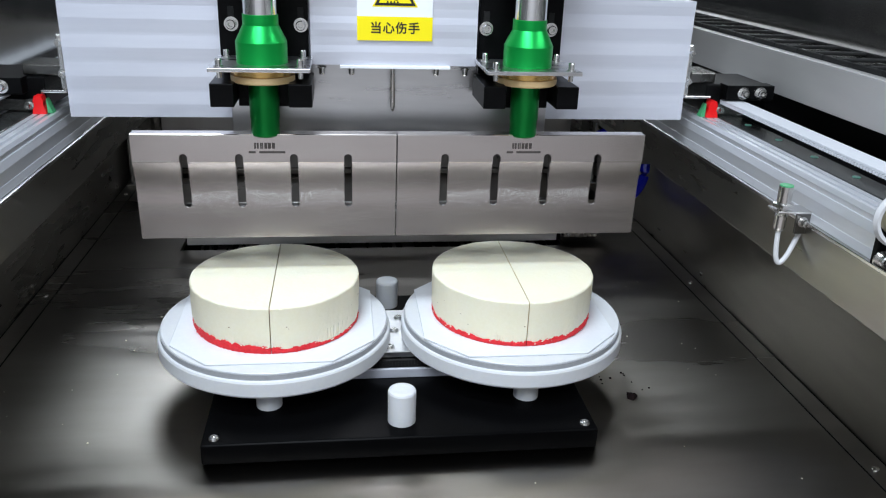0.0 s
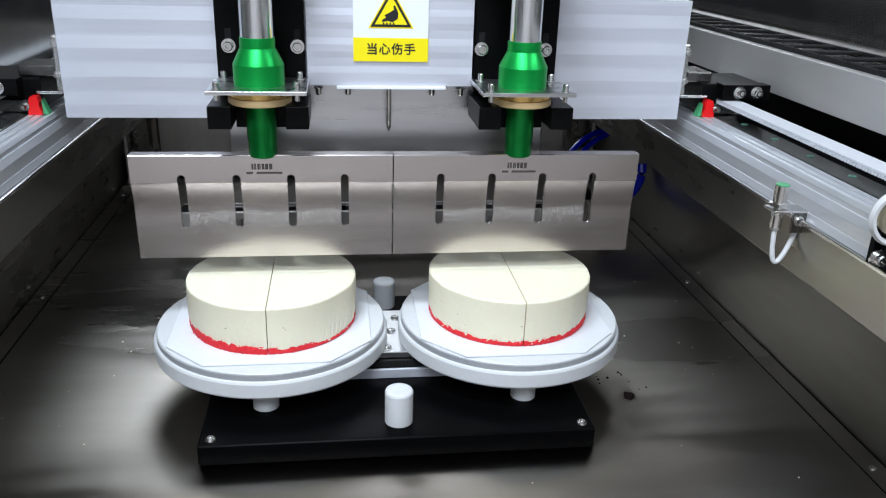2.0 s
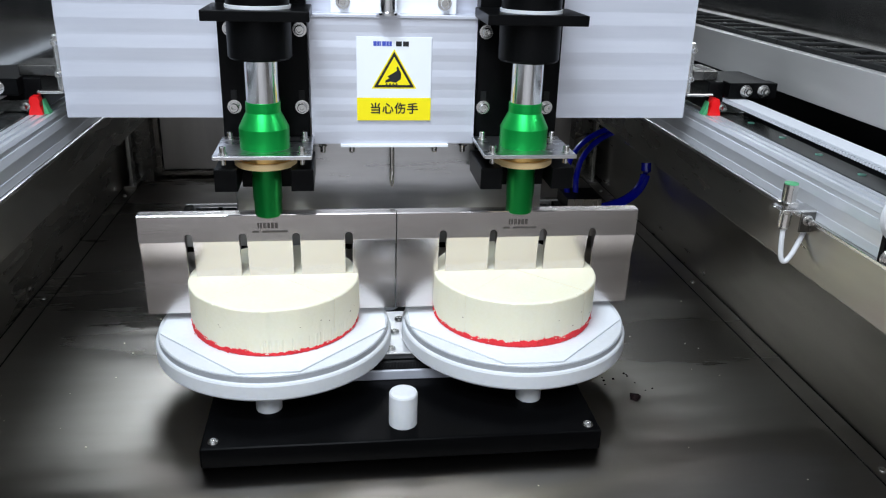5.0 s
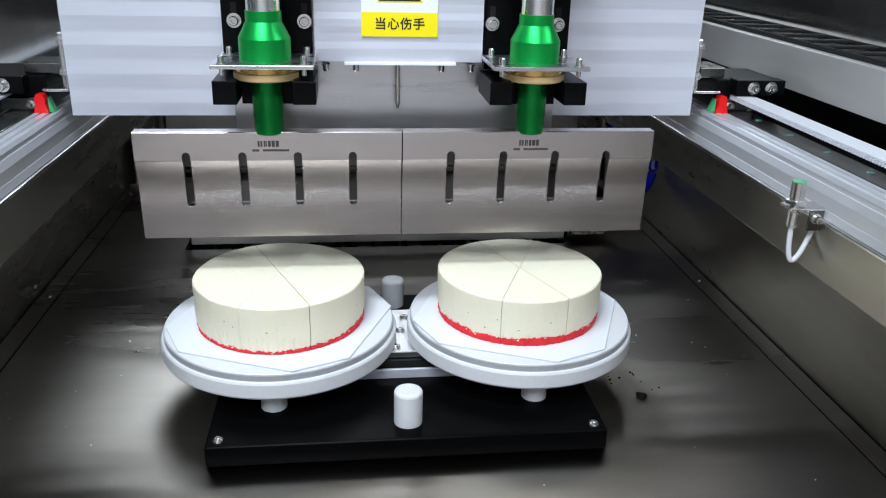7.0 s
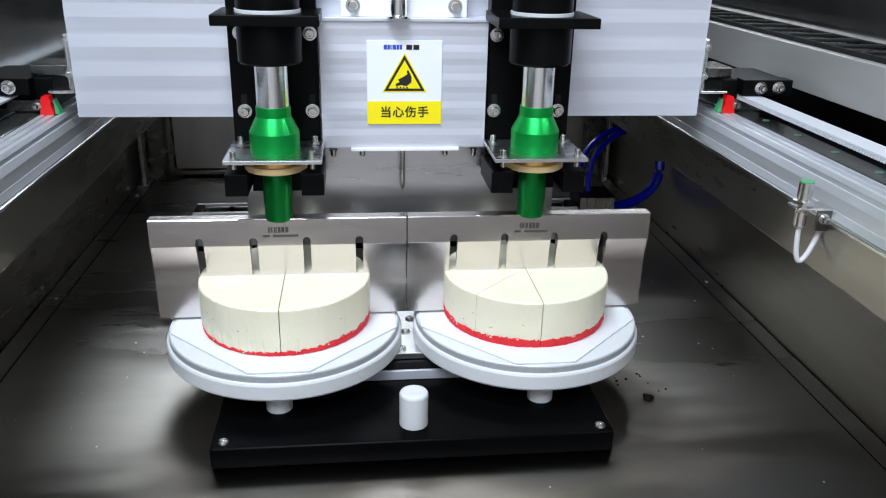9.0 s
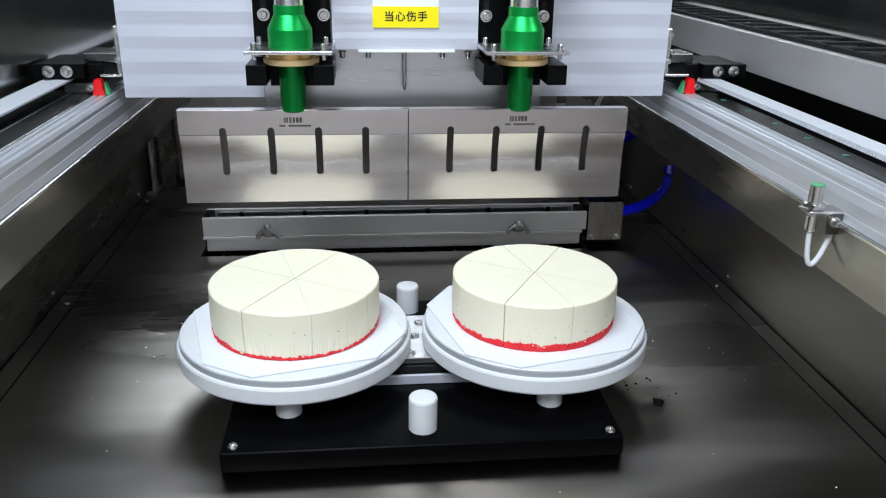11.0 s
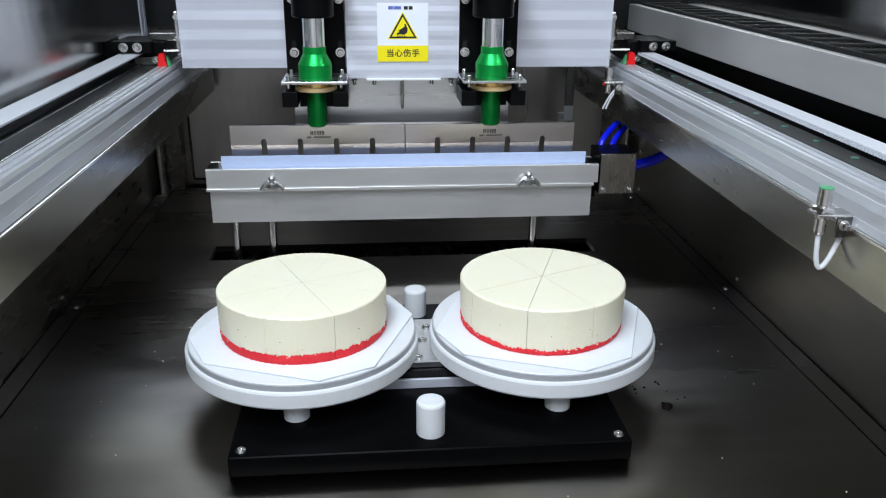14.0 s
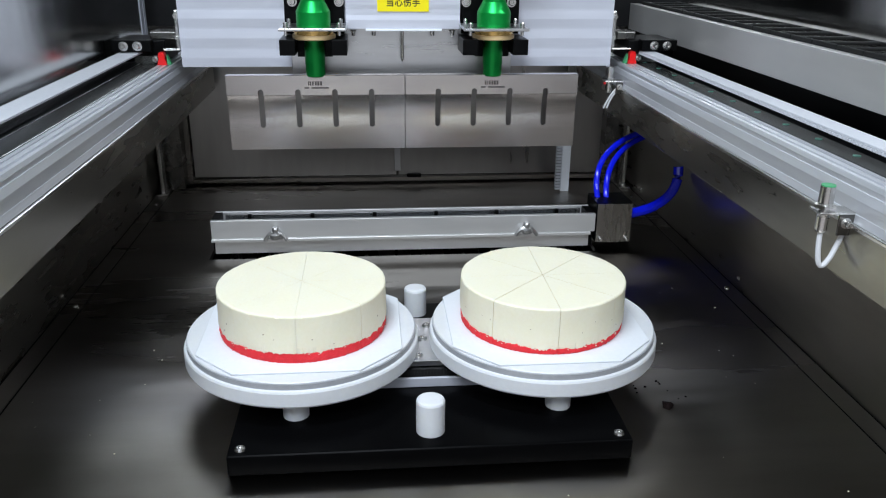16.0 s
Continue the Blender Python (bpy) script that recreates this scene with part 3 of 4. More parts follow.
        prism(bm, [(px + q * rng.uniform(0.6, 1.4) * math.cos(k * 1.26), pz + q * math.sin(k * 1.26)) for k in range(5)], y - 0.0002, y + 0.0002)
    tagged(part("cream_spatter", bm, MIST, ob, "fine dried cream spatter", smooth=False), kind="stuff")


def cutting_head():
    t = empty("cutting_head", 0, 0, 0.0904, "double ultrasonic cutting head with green boosters and steel blades", "cutting head")
    zz = [(0.293, 0.0), (0.308, 0.0), (0.316, 0.0009), (0.326, 0.0009), (0.334, 0.0), (0.342, 0.0), (0.350, 0.0009), (0.360, 0.0009), (0.368, 0.0), (0.376, 0.0), (0.384, 0.0009), (0.394, 0.0009), (0.402, 0.0),
          (0.410, 0.0), (0.418, 0.0009), (0.428, 0.0009), (0.436, 0.0), (0.4445, 0.0)]
    prof = [(0.05 + d, z) for z, d in zz] + [(0.078, 0.4445), (0.078, 0.293)]
    part("front_plate", prism(B(), prof, -0.1005, 0.1005, "x"), ALU, t, "ribbed silver front plate", smooth=False)
    part("plate_ledge", box(B(), -0.1005, 0.1005, 0.047, 0.078, 0.4450, 0.4490, 0.0006), ALU, t)
    part("upper_plate", box(B(), -0.075, 0.075, 0.058, 0.078, 0.4490, 0.56, 0.001), STICKER, t, "pale upper plate")
    part("bottom_strip", box(B(), -0.066, 0.068, 0.044, 0.078, 0.2895, 0.2928, 0.0005), STICKER, t)
    for x in (-0.088, -0.052, 0.052, 0.088):
        put("bottom_bolt", SCREW_S, t, x, 0.056, 0.2895, 180)
    for x in (-0.0605, 0.0605):
        put("plate_bolt", SCREW_L, t, x, 0.058, 0.462, 90)
    part("cylinder_rod", lathe(B(), [(0.014, 0.449), (0.014, 0.4515), (0.0105, 0.453), (0.0105, 0.56), (0, 0.56)], -0.008, 0.046, 24), CHROME, t, "chrome cylinder rod")
    part("index_pin", lathe(B(), [(0, 0.236), (0.0012, 0.237), (0.0030, 0.243), (0.0030, 0.2895)], -0.002, 0.050, 12), SCREW, t)
    part("rear_plate", box(B(), -0.199, 0.197, 0.064, 0.076, 0.200, 0.2925, 0.001), PLATE, t, "ground steel rear plate")
    for s in (-1, 1):
        x0, x1 = sorted((s * 0.1035, s * 0.2065))
        part("side_plate", box(B(), x0, x1, 0.052, 0.079, 0.284, 0.575, 0.0012), BLACK, t, "black mounting plate")
        for x in (0.1115, 0.192):
            for z in (0.3385, 0.430):
                put("mount_bolt", SCREW_L, t, s * x, 0.052, z, 90)
                part("bolt_slot", box(B(), s * x - 0.0035, s * x + 0.0035, 0.0513, 0.0519, z + 0.006, z + 0.020), RUBBER, t)
        transducer(t, s * 0.1535)
    blade(t, -0.306, -0.0008, -0.1534)
    blade(t, 0.0008, 0.306, 0.1534)
    # warning sticker
    st = part("warning_sticker", box(B(), -0.0452, 0.0452, 0.0488, 0.0499, 0.3225, 0.4230, 0.0002, 1), STICKER, t, "white and yellow hand injury warning sticker")
    part("yellow_band", box(B(), -0.0452, 0.0452, 0.0484, 0.0487, 0.3225, 0.3505), YELLOW, st)

    def tri(h, y0, y1, m):
        c = (0.0, 0.3775)
        pts = [(c[0] + h * math.cos(a), c[1] + h * math.sin(a)) for a in (radians(90), radians(210), radians(330))]
        return prism(B(), pts, y0, y1), m
    for h, y0, y1, m, n in ((0.0315, 0.0485, 0.0487, YELLOW, "triangle_border"), (0.0285, 0.0482, 0.0484, INK, "triangle_edge"), (0.0225, 0.0479, 0.0481, YELLOW, "triangle_field")):
        bm, mm = tri(h, y0, y1, m)
        part(n, bm, mm, st)
    sym = [(-0.011, 0.369), (-0.004, 0.3705), (0.002, 0.369), (0.008, 0.3735), (0.0085, 0.3800), (0.0045, 0.3885), (0.0025, 0.3870), (0.0035, 0.3835), (-0.003, 0.3795), (-0.008, 0.3770), (-0.006, 0.3740), (-0.0105, 0.3720)]
    part("pictogram", prism(B(), sym, 0.0476, 0.0478), INK, st, "black injury pictogram")
    for i in range(4):
        x = -0.0105 + i * 0.004
        part("pictogram_tooth", prism(B(), [(x, 0.3665), (x + 0.003, 0.3665), (x + 0.0015, 0.3690)], 0.0476, 0.0478), INK, st)
    for x, w in ((-0.025, 0.004), (-0.0205, 0.003), (-0.017, 0.0015), (-0.0145, 0.0045), (-0.0095, 0.003), (-0.006, 0.003)):
        part("logo_bar", box(B(), x, x + w, 0.0485, 0.0487, 0.4125, 0.4180), BLUE_INK, st)
    for x in (0.002, 0.0105):
        part("logo_bar", box(B(), x, x + 0.007, 0.0485, 0.0487, 0.4122, 0.4180), INK, st)
    cu = bpy.data.curves.new("warning_text", "FONT")
    cu.body, cu.size, cu.extrude, cu.align_x, cu.align_y = "当心伤手", 0.0143, 0.0001, "CENTER", "CENTER"
    cu.space_character, cu.offset = 1.12, 0.0003
    cu.materials.append(INK)
    ob = new("warning_text", cu)
    ob.parent = st
    ob.matrix_basis = pose(*(Vector((0, 0.0482, 0.3365)) - ORG[st]), 90)
    return t


# ---- turntables and cakes ----
def base_unit():
    t = empty("base_plate", 0, 0, 0, "black plastic base block with white pegs on the steel floor", "base plate")
    part("block", box(B(), -0.2232, 0.2232, -0.1892, 0.1892, 0.0, 0.0265, 0.0035, 3), BLACK_BASE, t)
    for x in (-0.2095, 0.2095):
        for y in (-0.1775, 0.1775):
            put("screw", BUTTON, t, x, y, 0.0265)

    def peg(x, y, z1, name="peg", r=0.0162):
        part(name, lathe(B(), [(r, 0.0262), (r, z1 - 0.004), (r - 0.001, z1 - 0.0018), (r - 0.004, z1 - 0.0004), (0, z1)], x, y, 32), WHITE_PLASTIC, t, "white nylon peg")
    peg(-0.0014, -0.1548, 0.0685)
    peg(-0.0014, 0.1548, 0.0685)
    for x in (-0.1545, 0.1540):
        for y in (-0.111, 0.111):
            peg(x, y, 0.054, "support_peg", 0.0151)
    # belt drive between the discs
    part("drive_channel", box(B(), -0.16, 0.16, -0.058, 0.058, 0.0265, 0.0345, 0.001), PLATE, t, "steel drive channel")
    part("channel_lip", box(B(), -0.16, 0.16, -0.0605, -0.0565, 0.0266, 0.0395, 0.001), ALU, t)
    for y in (-0.050, 0.050):
        bm = box(B(), -0.15, 0.15, y - 0.002, y + 0.002, 0.0352, 0.0470)
        part("drive_belt", bm, RUBBER, t, "black toothed drive belt")
        bm = B()
        for i in range(75):
            x = -0.15 + i * 0.004
            box(bm, x, x + 0.002, y - 0.0036, y - 0.002, 0.0352, 0.0470)
        tagged(part("belt_teeth", bm, RUBBER, t, smooth=False), kind="stuff")
    part("idler", lathe(B(), [(0, 0.0345), (0.024, 0.0345), (0.024, 0.047), (0, 0.047)], 0, 0.0, 32), BLACK, t)
    part("clamp_plate", box(B(), -0.022, 0.022, -0.046, 0.075, 0.0475, 0.0560, 0.001), PLATE, t, "steel clamp plate")
    for x, y in ((-0.008, -0.034), (0.0, 0.012), (0.008, 0.05)):
        put("clamp_screw", BUTTON, t, x, y, 0.0560)
    part("rear_bar", box(B(), -0.06, 0.06, 0.205, 0.235, 0.0, 0.004, 0.001), RAIL_DARK, t)
    return t


def turntable(cx):
    t = empty("turntable", cx, 0, 0.0545, "round white plastic turntable with a grey band under its rim", "turntable", "turntables")
    R = 0.1457
    prof = [(0, 0.0545), (R - 0.004, 0.0545), (R - 0.0015, 0.0552), (R, 0.0575), (R, 0.0735), (R - 0.0012, 0.0758), (R - 0.0035, 0.0768), (R - 0.0045, 0.0768), (0, 0.0768)]
    part("disc", lathe(B(), prof, cx, 0, 96), WHITE_PLASTIC, t, "thick white disc")
    part("band", lathe(B(), [(R - 0.012, 0.0768), (R - 0.0036, 0.0768), (R - 0.0036, 0.0834), (R - 0.012, 0.0834)], cx, 0, 96), GROOVE, t, "grey band")
    part("top_disc", lathe(B(), [(0, 0.0834), (R - 0.0048, 0.0834), (R - 0.0044, 0.0846), (R - 0.0054, 0.0858), (0, 0.0858)], cx, 0, 96), WHITE_PLASTIC, t, "thin white top disc")
    part("hub", lathe(B(), [(0.028, 0.0345), (0.028, 0.0545)], cx, 0, 32), BLACK, t)
    return t


def cake_board(cx):
    a, c = 0.121, 0.072
    pts = [(a, -c), (a, c), (c, a), (-c, a), (-a, c), (-a, -c), (-c, -a), (c, -a)]
    bm = prism(B(), [(cx + p, q) for p, q in pts], 0.0860, 0.0884, "z")
    bmesh.ops.bevel(bm, geom=bm.edges[:], offset=0.0006, segments=1, affect="EDGES")
    return thing("cake_board", bm, BOARD, "white eight-sided card board under the cake", "cake board", "cake boards", origin=(cx, 0, 0.0860))


CAKE_R, CAKE_H, CAKE_Z = 0.1035, 0.0592, 0.0885


def crumb_line(a, seed):
    """The height of the seam between base and cream."""
    slope = 0.0048 * math.cos(a - math.pi) if seed == 1 else 0.0022 * math.cos(a - 0.8)
    p = Vector((math.cos(a) * 3.2 + seed * 7, math.sin(a) * 3.2, 1.3))
    q = Vector((math.cos(a) * 16 + seed * 7, math.sin(a) * 16, 4.7))
    r = Vector((math.cos(a) * 60 + seed * 7, math.sin(a) * 60, 2.1))
    return 0.0074 + slope + 0.0022 * noise.noise(p) + 0.0024 * noise.noise(q) + 0.0024 * noise.noise(r)


def slice_mesh(a0, a1, seed, red):
    """A wedge: the cream body above, or the red crumb base below."""
    n = 60
    bm = B()

    def radius(a, z):
        q = Vector((math.cos(a) * 3 + seed * 5, math.sin(a) * 3, z * 30))
        if red:
            f = Vector((math.cos(a) * 26 + seed, math.sin(a) * 26, z * 300))
            return CAKE_R - 0.0010 + 0.0012 * noise.noise(f) - 0.0012 * max(0.0, 1 - z / 0.004)
        w = Vector((math.cos(a) * 14 + seed * 3, math.sin(a) * 14, z * 90))
        return CAKE_R + 0.0009 * noise.noise(q) + 0.0003 * noise.noise(w) - (0.0012 if z < 0.012 else 0.0)

    def nick(a):
        """Small breaks in the upper rim."""
        v = noise.noise(Vector((math.cos(a) * 22 + seed * 11, math.sin(a) * 22, 3.0)))
        return 0.0004 * abs(v) + (0.0018 * (v - 0.38) if v > 0.38 else 0.0)
    rows = []
    angles = [a0 + (a1 - a0) * i / n for i in range(n + 1)]
    if red:
        for k in range(4):
            rows.append([(radius(a, k * 0.004), k / 3 * (crumb_line(a, seed) + 0.0012)) for a in angles])
    else:
        lo = [crumb_line(a, seed) for a in angles]
        rows.append([(radius(a, z) - 0.0006, z) for a, z in zip(angles, lo)])
        for k in range(1, 7):
            rows.append([(radius(a, z + k / 6 * (CAKE_H - 0.002 - z)), z + k / 6 * (CAKE_H - 0.002 - z)) for a, z in zip(angles, lo)])
        rows.append([(radius(a, CAKE_H) - 0.0006 - nick(a), CAKE_H - 0.0006 - nick(a)) for a in angles])
        rows.append([(radius(a, CAKE_H) - 0.002 - 2 * nick(a), CAKE_H) for a in angles])
        rows.append([(CAKE_R - 0.007, CAKE_H) for a in angles])
    grid = [[bm.verts.new((r * math.cos(a), r * math.sin(a), z)) for a, (r, z) in zip(angles, row)] for row in rows]
    low = bm.verts.new((0, 0, rows[0][0][1] if not red else 0))
    high = bm.verts.new((0, 0, rows[-1][0][1] if not red else 0.009))
    for g, h in zip(grid, grid[1:]):
        for i in range(n):
            bm.faces.new((g[i], g[i + 1], h[i + 1], h[i]))
    for i in range(n):
        bm.faces.new((high, grid[-1][i], grid[-1][i + 1]))
        bm.faces.new((low, grid[0][i + 1], grid[0][i]))
    bm.faces.new([low] + [g[0] for g in grid] + [high])
    bm.faces.new([low] + [g[-1] for g in grid] + [high])
    return bm


def cake(cx, seed):
    t = empty("cake", cx, 0, CAKE_Z, "round cream cheesecake on a red crumb base being cut into slices", "cake", "cakes")
    slices = []
    for k in range(8):
        a0, a1 = radians(90 + k * 45), radians(135 + k * 45)
        me = finish("slice", slice_mesh(a0, a1, seed, False), CREAM)
        me.materials.append(CUT_FACE)
        for poly in me.polygons[len(me.polygons) - 2:]:
            poly.material_index = 1
        ob = new("slice", me)
        ob.parent = t
        base = new("crumb_base", finish("crumb_base", slice_mesh(a0, a1, seed, True), RED_BASE))
        base.parent = ob
        tagged(base, "crumbly red biscuit base")
        # crumbs along the seam of cream and base; pits are lumps coloured like shaded holes
        rng = random.Random(seed * 100 + k)
        for name, m, count in (("crumb", CREAM, 5), ("red_crumb", RED_BASE, 4), ("pit", PIT, 3)):
            bm = B()
            for i in range(count):
                a = rng.uniform(a0 + 0.02, a1 - 0.02)
                r = rng.uniform(0.0004, 0.0012) if name != "pit" else rng.uniform(0.0005, 0.0010)
                z = {"crumb": crumb_line(a, seed) + rng.gauss(0.0004, 0.0006), "red_crumb": rng.uniform(0.0008, 0.0065), "pit": rng.choice((0.022, 0.03, 0.034)) + rng.gauss(0, 0.002)}[name]
                rad = CAKE_R - 0.0004 if name != "pit" else CAKE_R - 0.00005
                bmesh.ops.create_icosphere(bm, subdivisions=1, radius=r, matrix=Matrix.Translation((rad * math.cos(a), rad * math.sin(a), max(z, r))) @ Euler((0, 0, a)).to_matrix().to_4x4() @ Matrix.Diagonal((0.35 if name == "pit" else 0.5, 1.5, 0.8, 1)))
            c = new(name, finish(name, bm, m, False))
            c.parent = ob
            tagged(c, kind="stuff")
        slices.append((ob, radians(112.5 + k * 45)))
    return t, slices


# ---- washing trough ----
def trough():
    t = empty("washing_trough", 0, 0.465, 0.0, "stainless steel blade washing trough with clamp knobs and a blue hose", "trough")
    y0, y1, xl, xr = 0.465, 0.524, -0.3508, 0.3522
    part("front_wall", box(B(), xl, xr, y0, y0 + 0.009, 0.0355, 0.0699, 0.0008), TROUGH, t)
    part("front_flange", box(B(), xl - 0.001, xr - 0.008, y0 - 0.003, y0 + 0.006, 0.0300, 0.0352, 0.0008), TROUGH, t)
    apron = part("apron", box(B(), xl + 0.003, xr - 0.0085, y0 + 0.0092, y0 + 0.0110, 0.004, 0.0690, 0.0004), TROUGH, t, "sliding lower apron")
    part("rear_wall", box(B(), xl, xr, y1 - 0.006, y1, 0.002, 0.0699, 0.0008), TROUGH, t)
    for x in (xl, xr - 0.014):
        part("end_wall", box(B(), x, x + 0.014, y0 + 0.0130, y1 - 0.0062, 0.004, 0.0695, 0.0005), BLACK, t)
    part("inner_ledge", box(B(), xl + 0.02, xr - 0.02, y0 + 0.013, y0 + 0.0165, 0.030, 0.0660, 0.0005), CHROME, t)
    part("inner_ledge", box(B(), xl + 0.02, xr - 0.02, y0 + 0.041, y0 + 0.0445, 0.030, 0.0680, 0.0005), CHROME, t)
    for i in range(6):
        x = -0.29 + i * 0.1145
        part("spray_nozzle", box(B(), x, x + 0.007, y0 + 0.035, y0 + 0.0408, 0.052, 0.0692, 0.0005), BLACK, t)
    for x in (-0.2360, 0.2210):
        knob = part("clamp_knob", lathe(B(), [(0, 0.0385), (0.009, 0.0385), (0.0105, 0.041), (0.0105, 0.046), (0.006, 0.049), (0.006, 0.056), (0.0045, 0.059), (0, 0.059)], x, y0 - 0.008, 20), KNOB, t, "steel wing knob")
        part("wing", tube(B(), arc((x - 0.020, y0 - 0.009, 0.034), (x, y0 - 0.009, 0.066), (x + 0.020, y0 - 0.009, 0.034), 12), 0.0034), KNOB, knob)
    bx0, bx1 = 0.3548, 0.4225
    part("valve_box", box(B(), bx0, bx1, y0 + 0.004, y0 + 0.075, 0.0131, 0.0884, 0.0012), BLACK, t, "black valve box")
    part("box_cover", box(B(), bx0 + 0.001, bx1 - 0.001, y0 + 0.001, y0 + 0.0038, 0.0136, 0.0880, 0.0006), BOX_STEEL, t, "brownish polished steel box cover")
    for x in (bx0 + 0.009, bx1 - 0.009):
        put("cover_screw", SCREW_S, t, x, y0 + 0.001, 0.0205, 90)
    part("hose", tube(B(), arc((0.413, 0.495, 0.058), (0.536, 0.526, 0.059), (0.530, 0.541, 0.138), 18), 0.0095), BLUE_HOSE, t, "thick blue water hose")
    for x, y in ((-0.311, 0.490), (-0.245, 0.495), (0.241, 0.495)):
        part("lift_rod", lathe(B(), [(0, -0.140), (0.0075, -0.140), (0.0075, 0.020), (0, 0.020)], x, y, 20), CHROME, t, "chrome lift rod")
    wiper = part("wiper", box(B(), -0.3240, 0.3290, y0 + 0.0115, y0 + 0.0128, 0.010, 0.0640, 0.0004), BLUE_WIPER, t, "pale blue plastic wiper strip")
    return t, wiper, apron


def air_hoses():
    made = []
    for p0, p1, p2 in (((0.368, 0.51, 0.080), (0.347, 0.547, 0.179), (0.489, 0.614, 0.194)), ((0.384, 0.51, 0.080), (0.377, 0.547, 0.169), (0.489, 0.614, 0.183))):
        made.append(thing("air_hose", tube(B(), arc(p0, p1, p2, 18), 0.0056), BLUE_HOSE, "thin bright blue air hose bending towards the side rail", "hose", "air hoses"))
    return made


def rack():
    t = empty("vertical_chain", 0.385, 0.84, 0, "white vertical guide strip with black toothed chain", "guide strip")
    # One strip in two tones: white up to z 0.20, dark above.
    part("strip", box(B(), 0.374, 0.394, 0.845, 0.850, 0.0, 0.20, 0.001), STICKER, t, "white lower strip")
    part("strip", box(B(), 0.374, 0.394, 0.845, 0.850, 0.2005, 0.34, 0.001), RAIL_DARK, t, "dark upper strip")
    bm = B()
    for i in range(26):
        z = 0.006 + i * 0.007
        box(bm, 0.360, 0.3735, 0.838, 0.850, z, z + 0.0045, 0.0006, 1)
    tagged(part("chain", bm, BELT, t, smooth=False), kind="stuff")


def debris():
    rng = random.Random(5)
    bm = B()
    lathe(bm, [(0, 0.0), (0.0075, 0.0), (0.006, 0.004), (0.003, 0.0055), (0, 0.006)], 0.3017, -0.084, 9)
    for v in bm.verts:
        v.co.x += rng.uniform(-0.0018, 0.0018)
        v.co.y += rng.uniform(-0.0018, 0.0018)
    thing("cake_crumb", bm, DARK_CRUMB, "dark crumb of cake fallen on the steel floor", "crumb")
    bm = B()
    for i in range(70):
        x, y = rng.uniform(-0.5, 0.48), rng.uniform(-0.4, 0.3)
        if abs(x) < 0.24 and abs(y) < 0.21:
            continue
        r = rng.uniform(0.0005, 0.0013)
        lathe(bm, [(r, 0.0), (r * 0.7, r * 0.6), (0, r * 0.8)], x, y, 6)
    thing("small_crumbs", bm, CREAM, "tiny pale crumbs scattered over the steel floor", "crumbs", kind="stuff")
    bm = B()
    for i in range(14):
        x, y = 0.29 + rng.gauss(0, 0.02), -0.05 + rng.gauss(0, 0.025)
        r = rng.uniform(0.0008, 0.002)
        lathe(bm, [(r, 0.0), (r * 0.7, r * 0.6), (0, r * 0.8)], x, y, 6)
    thing("dark_crumbs", bm, DARK_CRUMB, "dark crumbs scattered beside the base", "crumbs", kind="stuff")


# ---- build ----
cabinet()
for side, front in ((-1, -0.72), (1, -0.335)):
    rail(side, front)
cable_tray()
sensor(0.378, -0.218, 0.3255, GREEN_TIP, "nickel proximity sensor with green tip bracketed to the rail")
sensor(0.380, 0.545, 0.3285, SCREW, "nickel proximity sensor with thin cable near the rail end")
rail_end()
GANTRY = gantry()
HEAD = cutting_head()
base_unit()
TABLES = [turntable(x) for x in (-0.152, 0.1545)]
BOARDS = [cake_board(x) for x in (-0.1505, 0.1525)]
CAKES = [cake(-0.1503, 1), cake(0.1522, 2)]
TROUGH_UNIT, WIPER, APRON = trough()
HOSES = air_hoses()
rack()
debris()


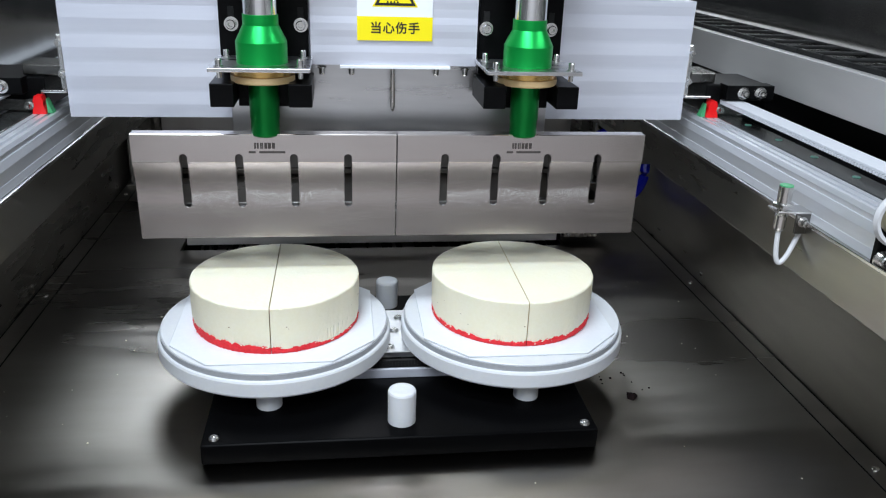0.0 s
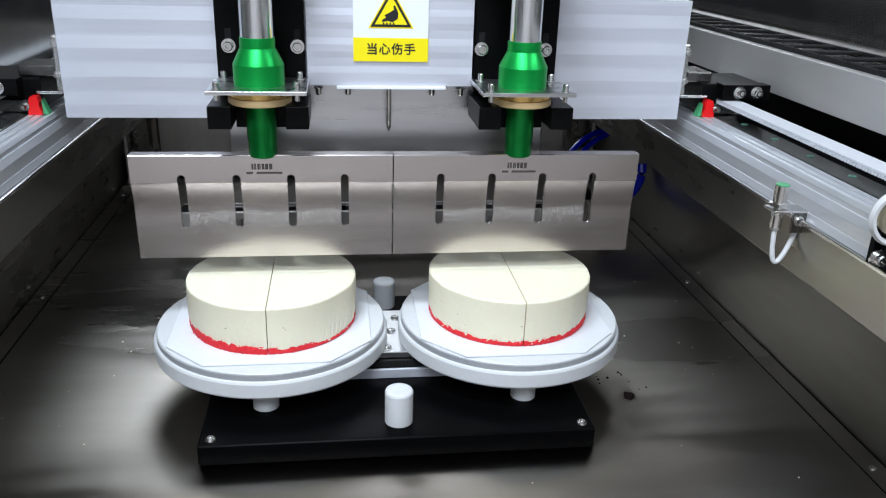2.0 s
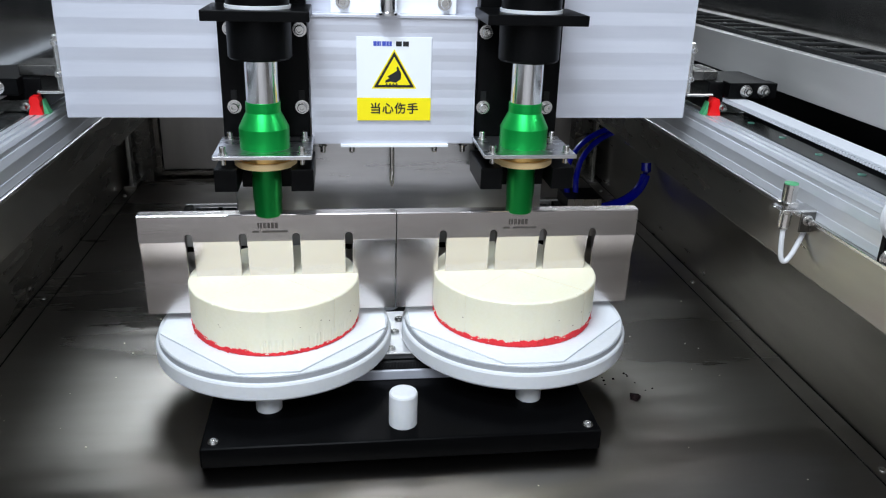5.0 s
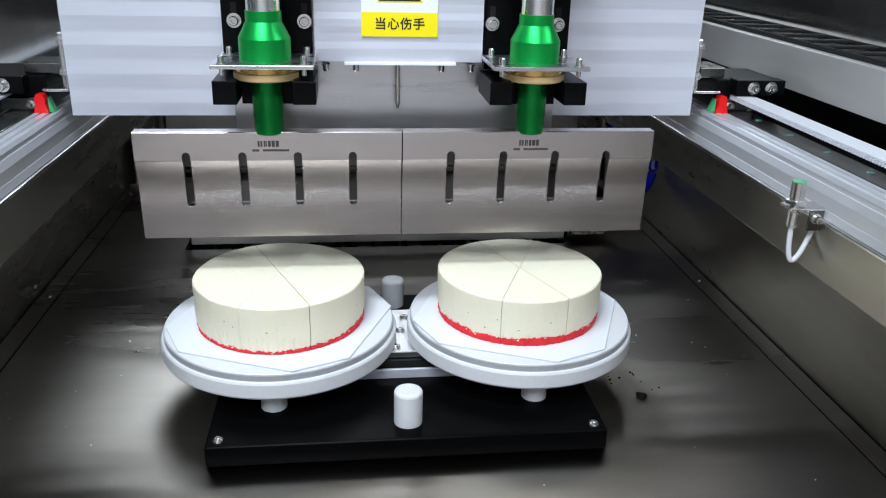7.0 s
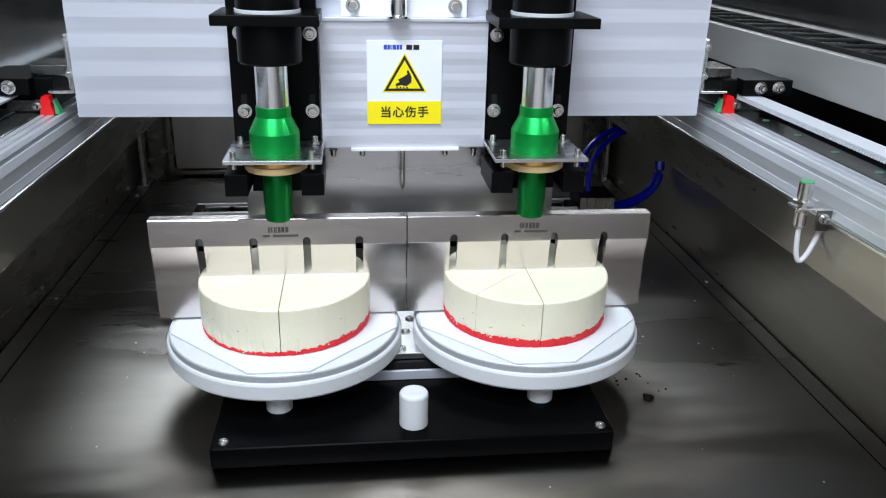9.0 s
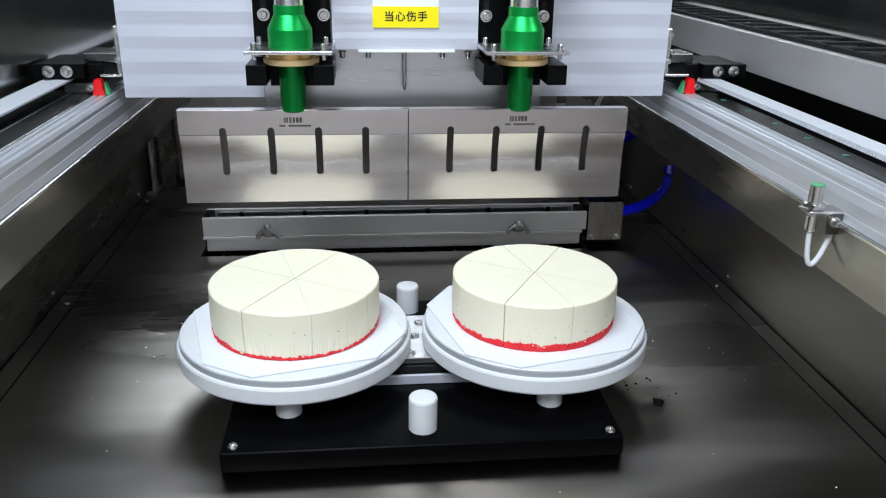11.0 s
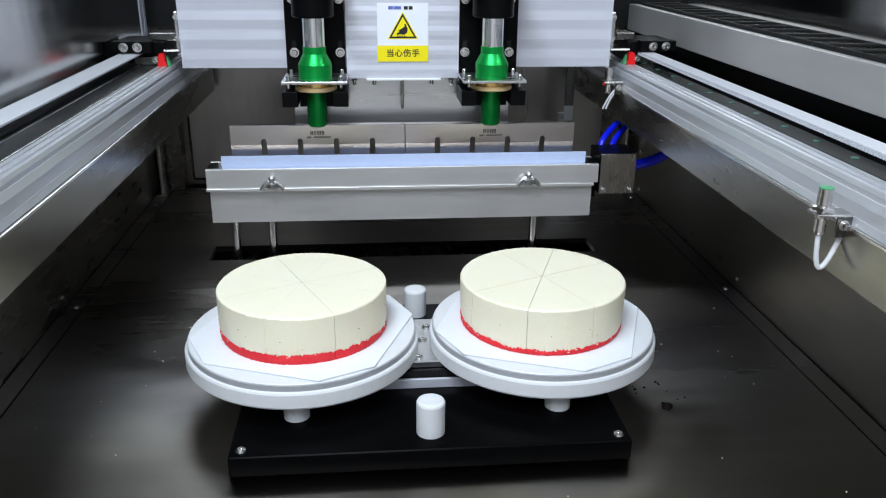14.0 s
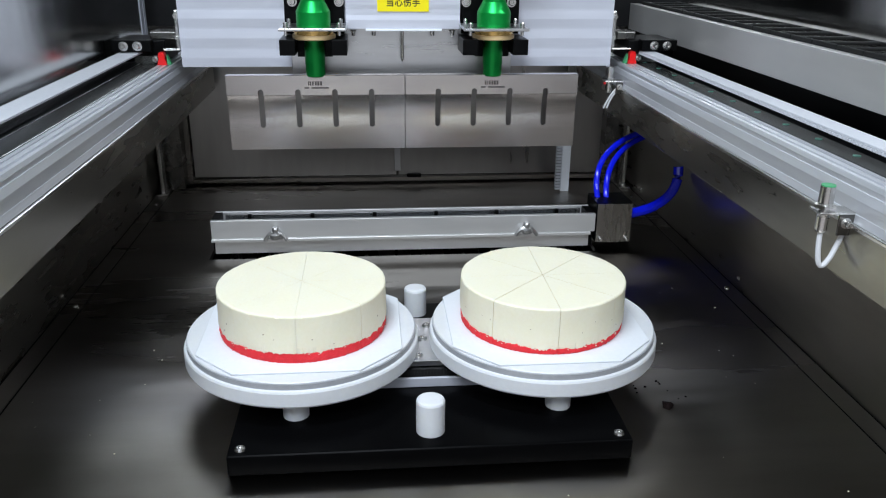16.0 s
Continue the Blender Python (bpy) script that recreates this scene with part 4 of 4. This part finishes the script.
def motions():
    # travel of the gantry towards the back
    ys = [(0, 0), (9.75, 0), (10.0, 0.022), (11.5, 0.2426), (12.0, 0.3155), (12.5, 0.386), (13.0, 0.456), (13.25, 0.480), (13.5, 0.4915), (13.7, 0.4935), (16, 0.4935)]
    # drop of the blades below their upper place
    dz = [(0, 0), (0.25, 0), (0.5, 0.0176), (1.0, 0.0832), (1.25, 0.1025), (1.5, 0.1057), (1.6, 0.1040), (2.0, 0.0245), (2.3, 0.0005), (2.5, 0), (3.55, 0), (3.7, 0.004), (4.0, 0.0443), (4.2, 0.0715),
          (4.5, 0.1015), (4.75, 0.1057), (4.95, 0.1035), (5.35, 0.0245), (5.65, 0.0005), (5.85, 0), (7.7, 0), (8.0, 0.0240), (8.5, 0.0890), (8.75, 0.1035), (9.0, 0.1040), (9.2, 0.0760), (9.45, 0.0245), (9.7, 0.001), (9.85, 0), (13.5, 0), (13.62, 0.011), (14.0, 0.0865),
          (14.2, 0.1030), (14.5, 0.1062), (15.0, 0.1066), (15.3, 0.1055), (15.5, 0.0940), (15.8, 0.032), (16.0, 0.002)]

    def at(rows, t):
        return float(np.interp(t, [r[0] for r in rows], [r[1] for r in rows]))
    walk(GANTRY, [(t, pose(0, 0.08 + y, 0.327)) for t, y in ys])
    times = sorted({t for t, _ in ys} | {t for t, _ in dz})
    walk(HEAD, [(t, pose(0, at(ys, t), 0.0904 + 0.1057 - at(dz, t))) for t in times])
    # turning of the tables
    turn = [(0, 0), (2.3, 0), (2.4, -2), (2.5, -7), (2.7, -15.5), (3.0, -28.5), (3.25, -39.5), (3.45, -45), (5.6, -45), (5.8, -51), (6.5, -87), (6.8, -102), (7.0, -112.5), (7.2, -123), (7.4, -131.5), (7.55, -135), (9.65, -135),
            (9.9, -129), (10.5, -100.2), (11.3, -61.5), (12.0, -27.8), (12.5, -3.6), (13.3, 35.5), (13.9, 64.5), (14.3, 83.5), (14.55, 90), (16, 90)]
    for table, board, (thing_, slices), x in zip(TABLES, BOARDS, CAKES, (-0.152, 0.1545)):
        walk(table, [(t, pose(x, 0, 0.0545, 0, 0, a)) for t, a in turn])
        bx = board.location.x
        walk(board, [(t, pose(bx, 0, 0.0860, 0, 0, a)) for t, a in turn])
        cx = thing_.location.x
        walk(thing_, [(t, pose(cx, 0, CAKE_Z, 0, 0, a)) for t, a in turn])
        # each cut parts the slices by a hair, and older cuts close up again
        left = cx < 0
        gaps = {90: [(0, 0.0006), (3.0, 0.0005), (4.6, 0.0001), (16, 0.0001)],
                0: [(0, 0), (1.0, 0), (1.3, 0.0002), (4.6, 0.00015 if left else 0.0004), (8.5, 0.00015 if left else 0.0003), (16, 0.0001 if left else 0.00025)],
                45: [(0, 0), (4.2, 0), (4.6, 0.0004 if left else 0.0003), (8.5, 0.0006), (9.5, 0.0005), (13.0, 0.00025), (16, 0.0002)],
                135: [(0, 0), (8.3, 0), (8.8, 0.0005), (13.0, 0.0005), (14.5, 0.0001 if left else 0.0003), (16, 0.0001 if left else 0.0003)]}
        for ob, mid in slices:
            rows = []
            for t in (0, 1.0, 1.3, 3.0, 4.2, 4.6, 8.3, 8.8, 9.5, 13.0, 14.5, 16):
                off = Vector((0, 0, 0))
                for ang, gap in gaps.items():
                    nrm = Vector((-math.sin(radians(ang)), math.cos(radians(ang)), 0))
                    side = 1 if nrm.x * math.cos(mid) + nrm.y * math.sin(mid) > 0 else -1
                    off += nrm * side * 0.85 * at(gap, t)
                rows.append((t, Matrix.Translation(off)))
            walk(ob, rows)
    # lift of the trough and of the wiper in it
    lift = [(0, 0), (13.4, 0), (13.5, 0.015), (13.75, 0.066), (14.0, 0.0975), (14.15, 0.0990), (15.3, 0.0985), (15.5, 0.077), (15.8, 0.022), (16.0, 0.001)]
    walk(TROUGH_UNIT, [(t, pose(0, 0.465, z)) for t, z in lift])
    for hose in HOSES:
        walk(hose, [(t, pose(0, 0, 0.45 * z)) for t, z in lift])
    walk(APRON, [(0, pose(0, 0, 0)), (13.4, pose(0, 0, 0)), (13.5, pose(0, 0, -0.010)), (13.65, pose(0, 0, -0.030)), (13.8, pose(0, 0, -0.035)), (15.55, pose(0, 0, -0.035)), (15.85, pose(0, 0, -0.012)), (16, pose(0, 0, 0))])
    walk(WIPER, [(0, pose(0, 0, 0)), (13.35, pose(0, 0, 0)), (13.5, pose(0, 0, 0.027)), (15.3, pose(0, 0, 0.027)), (15.5, pose(0, 0, 0.018)), (15.7, pose(0, 0, 0)), (16, pose(0, 0, 0))])


motions()
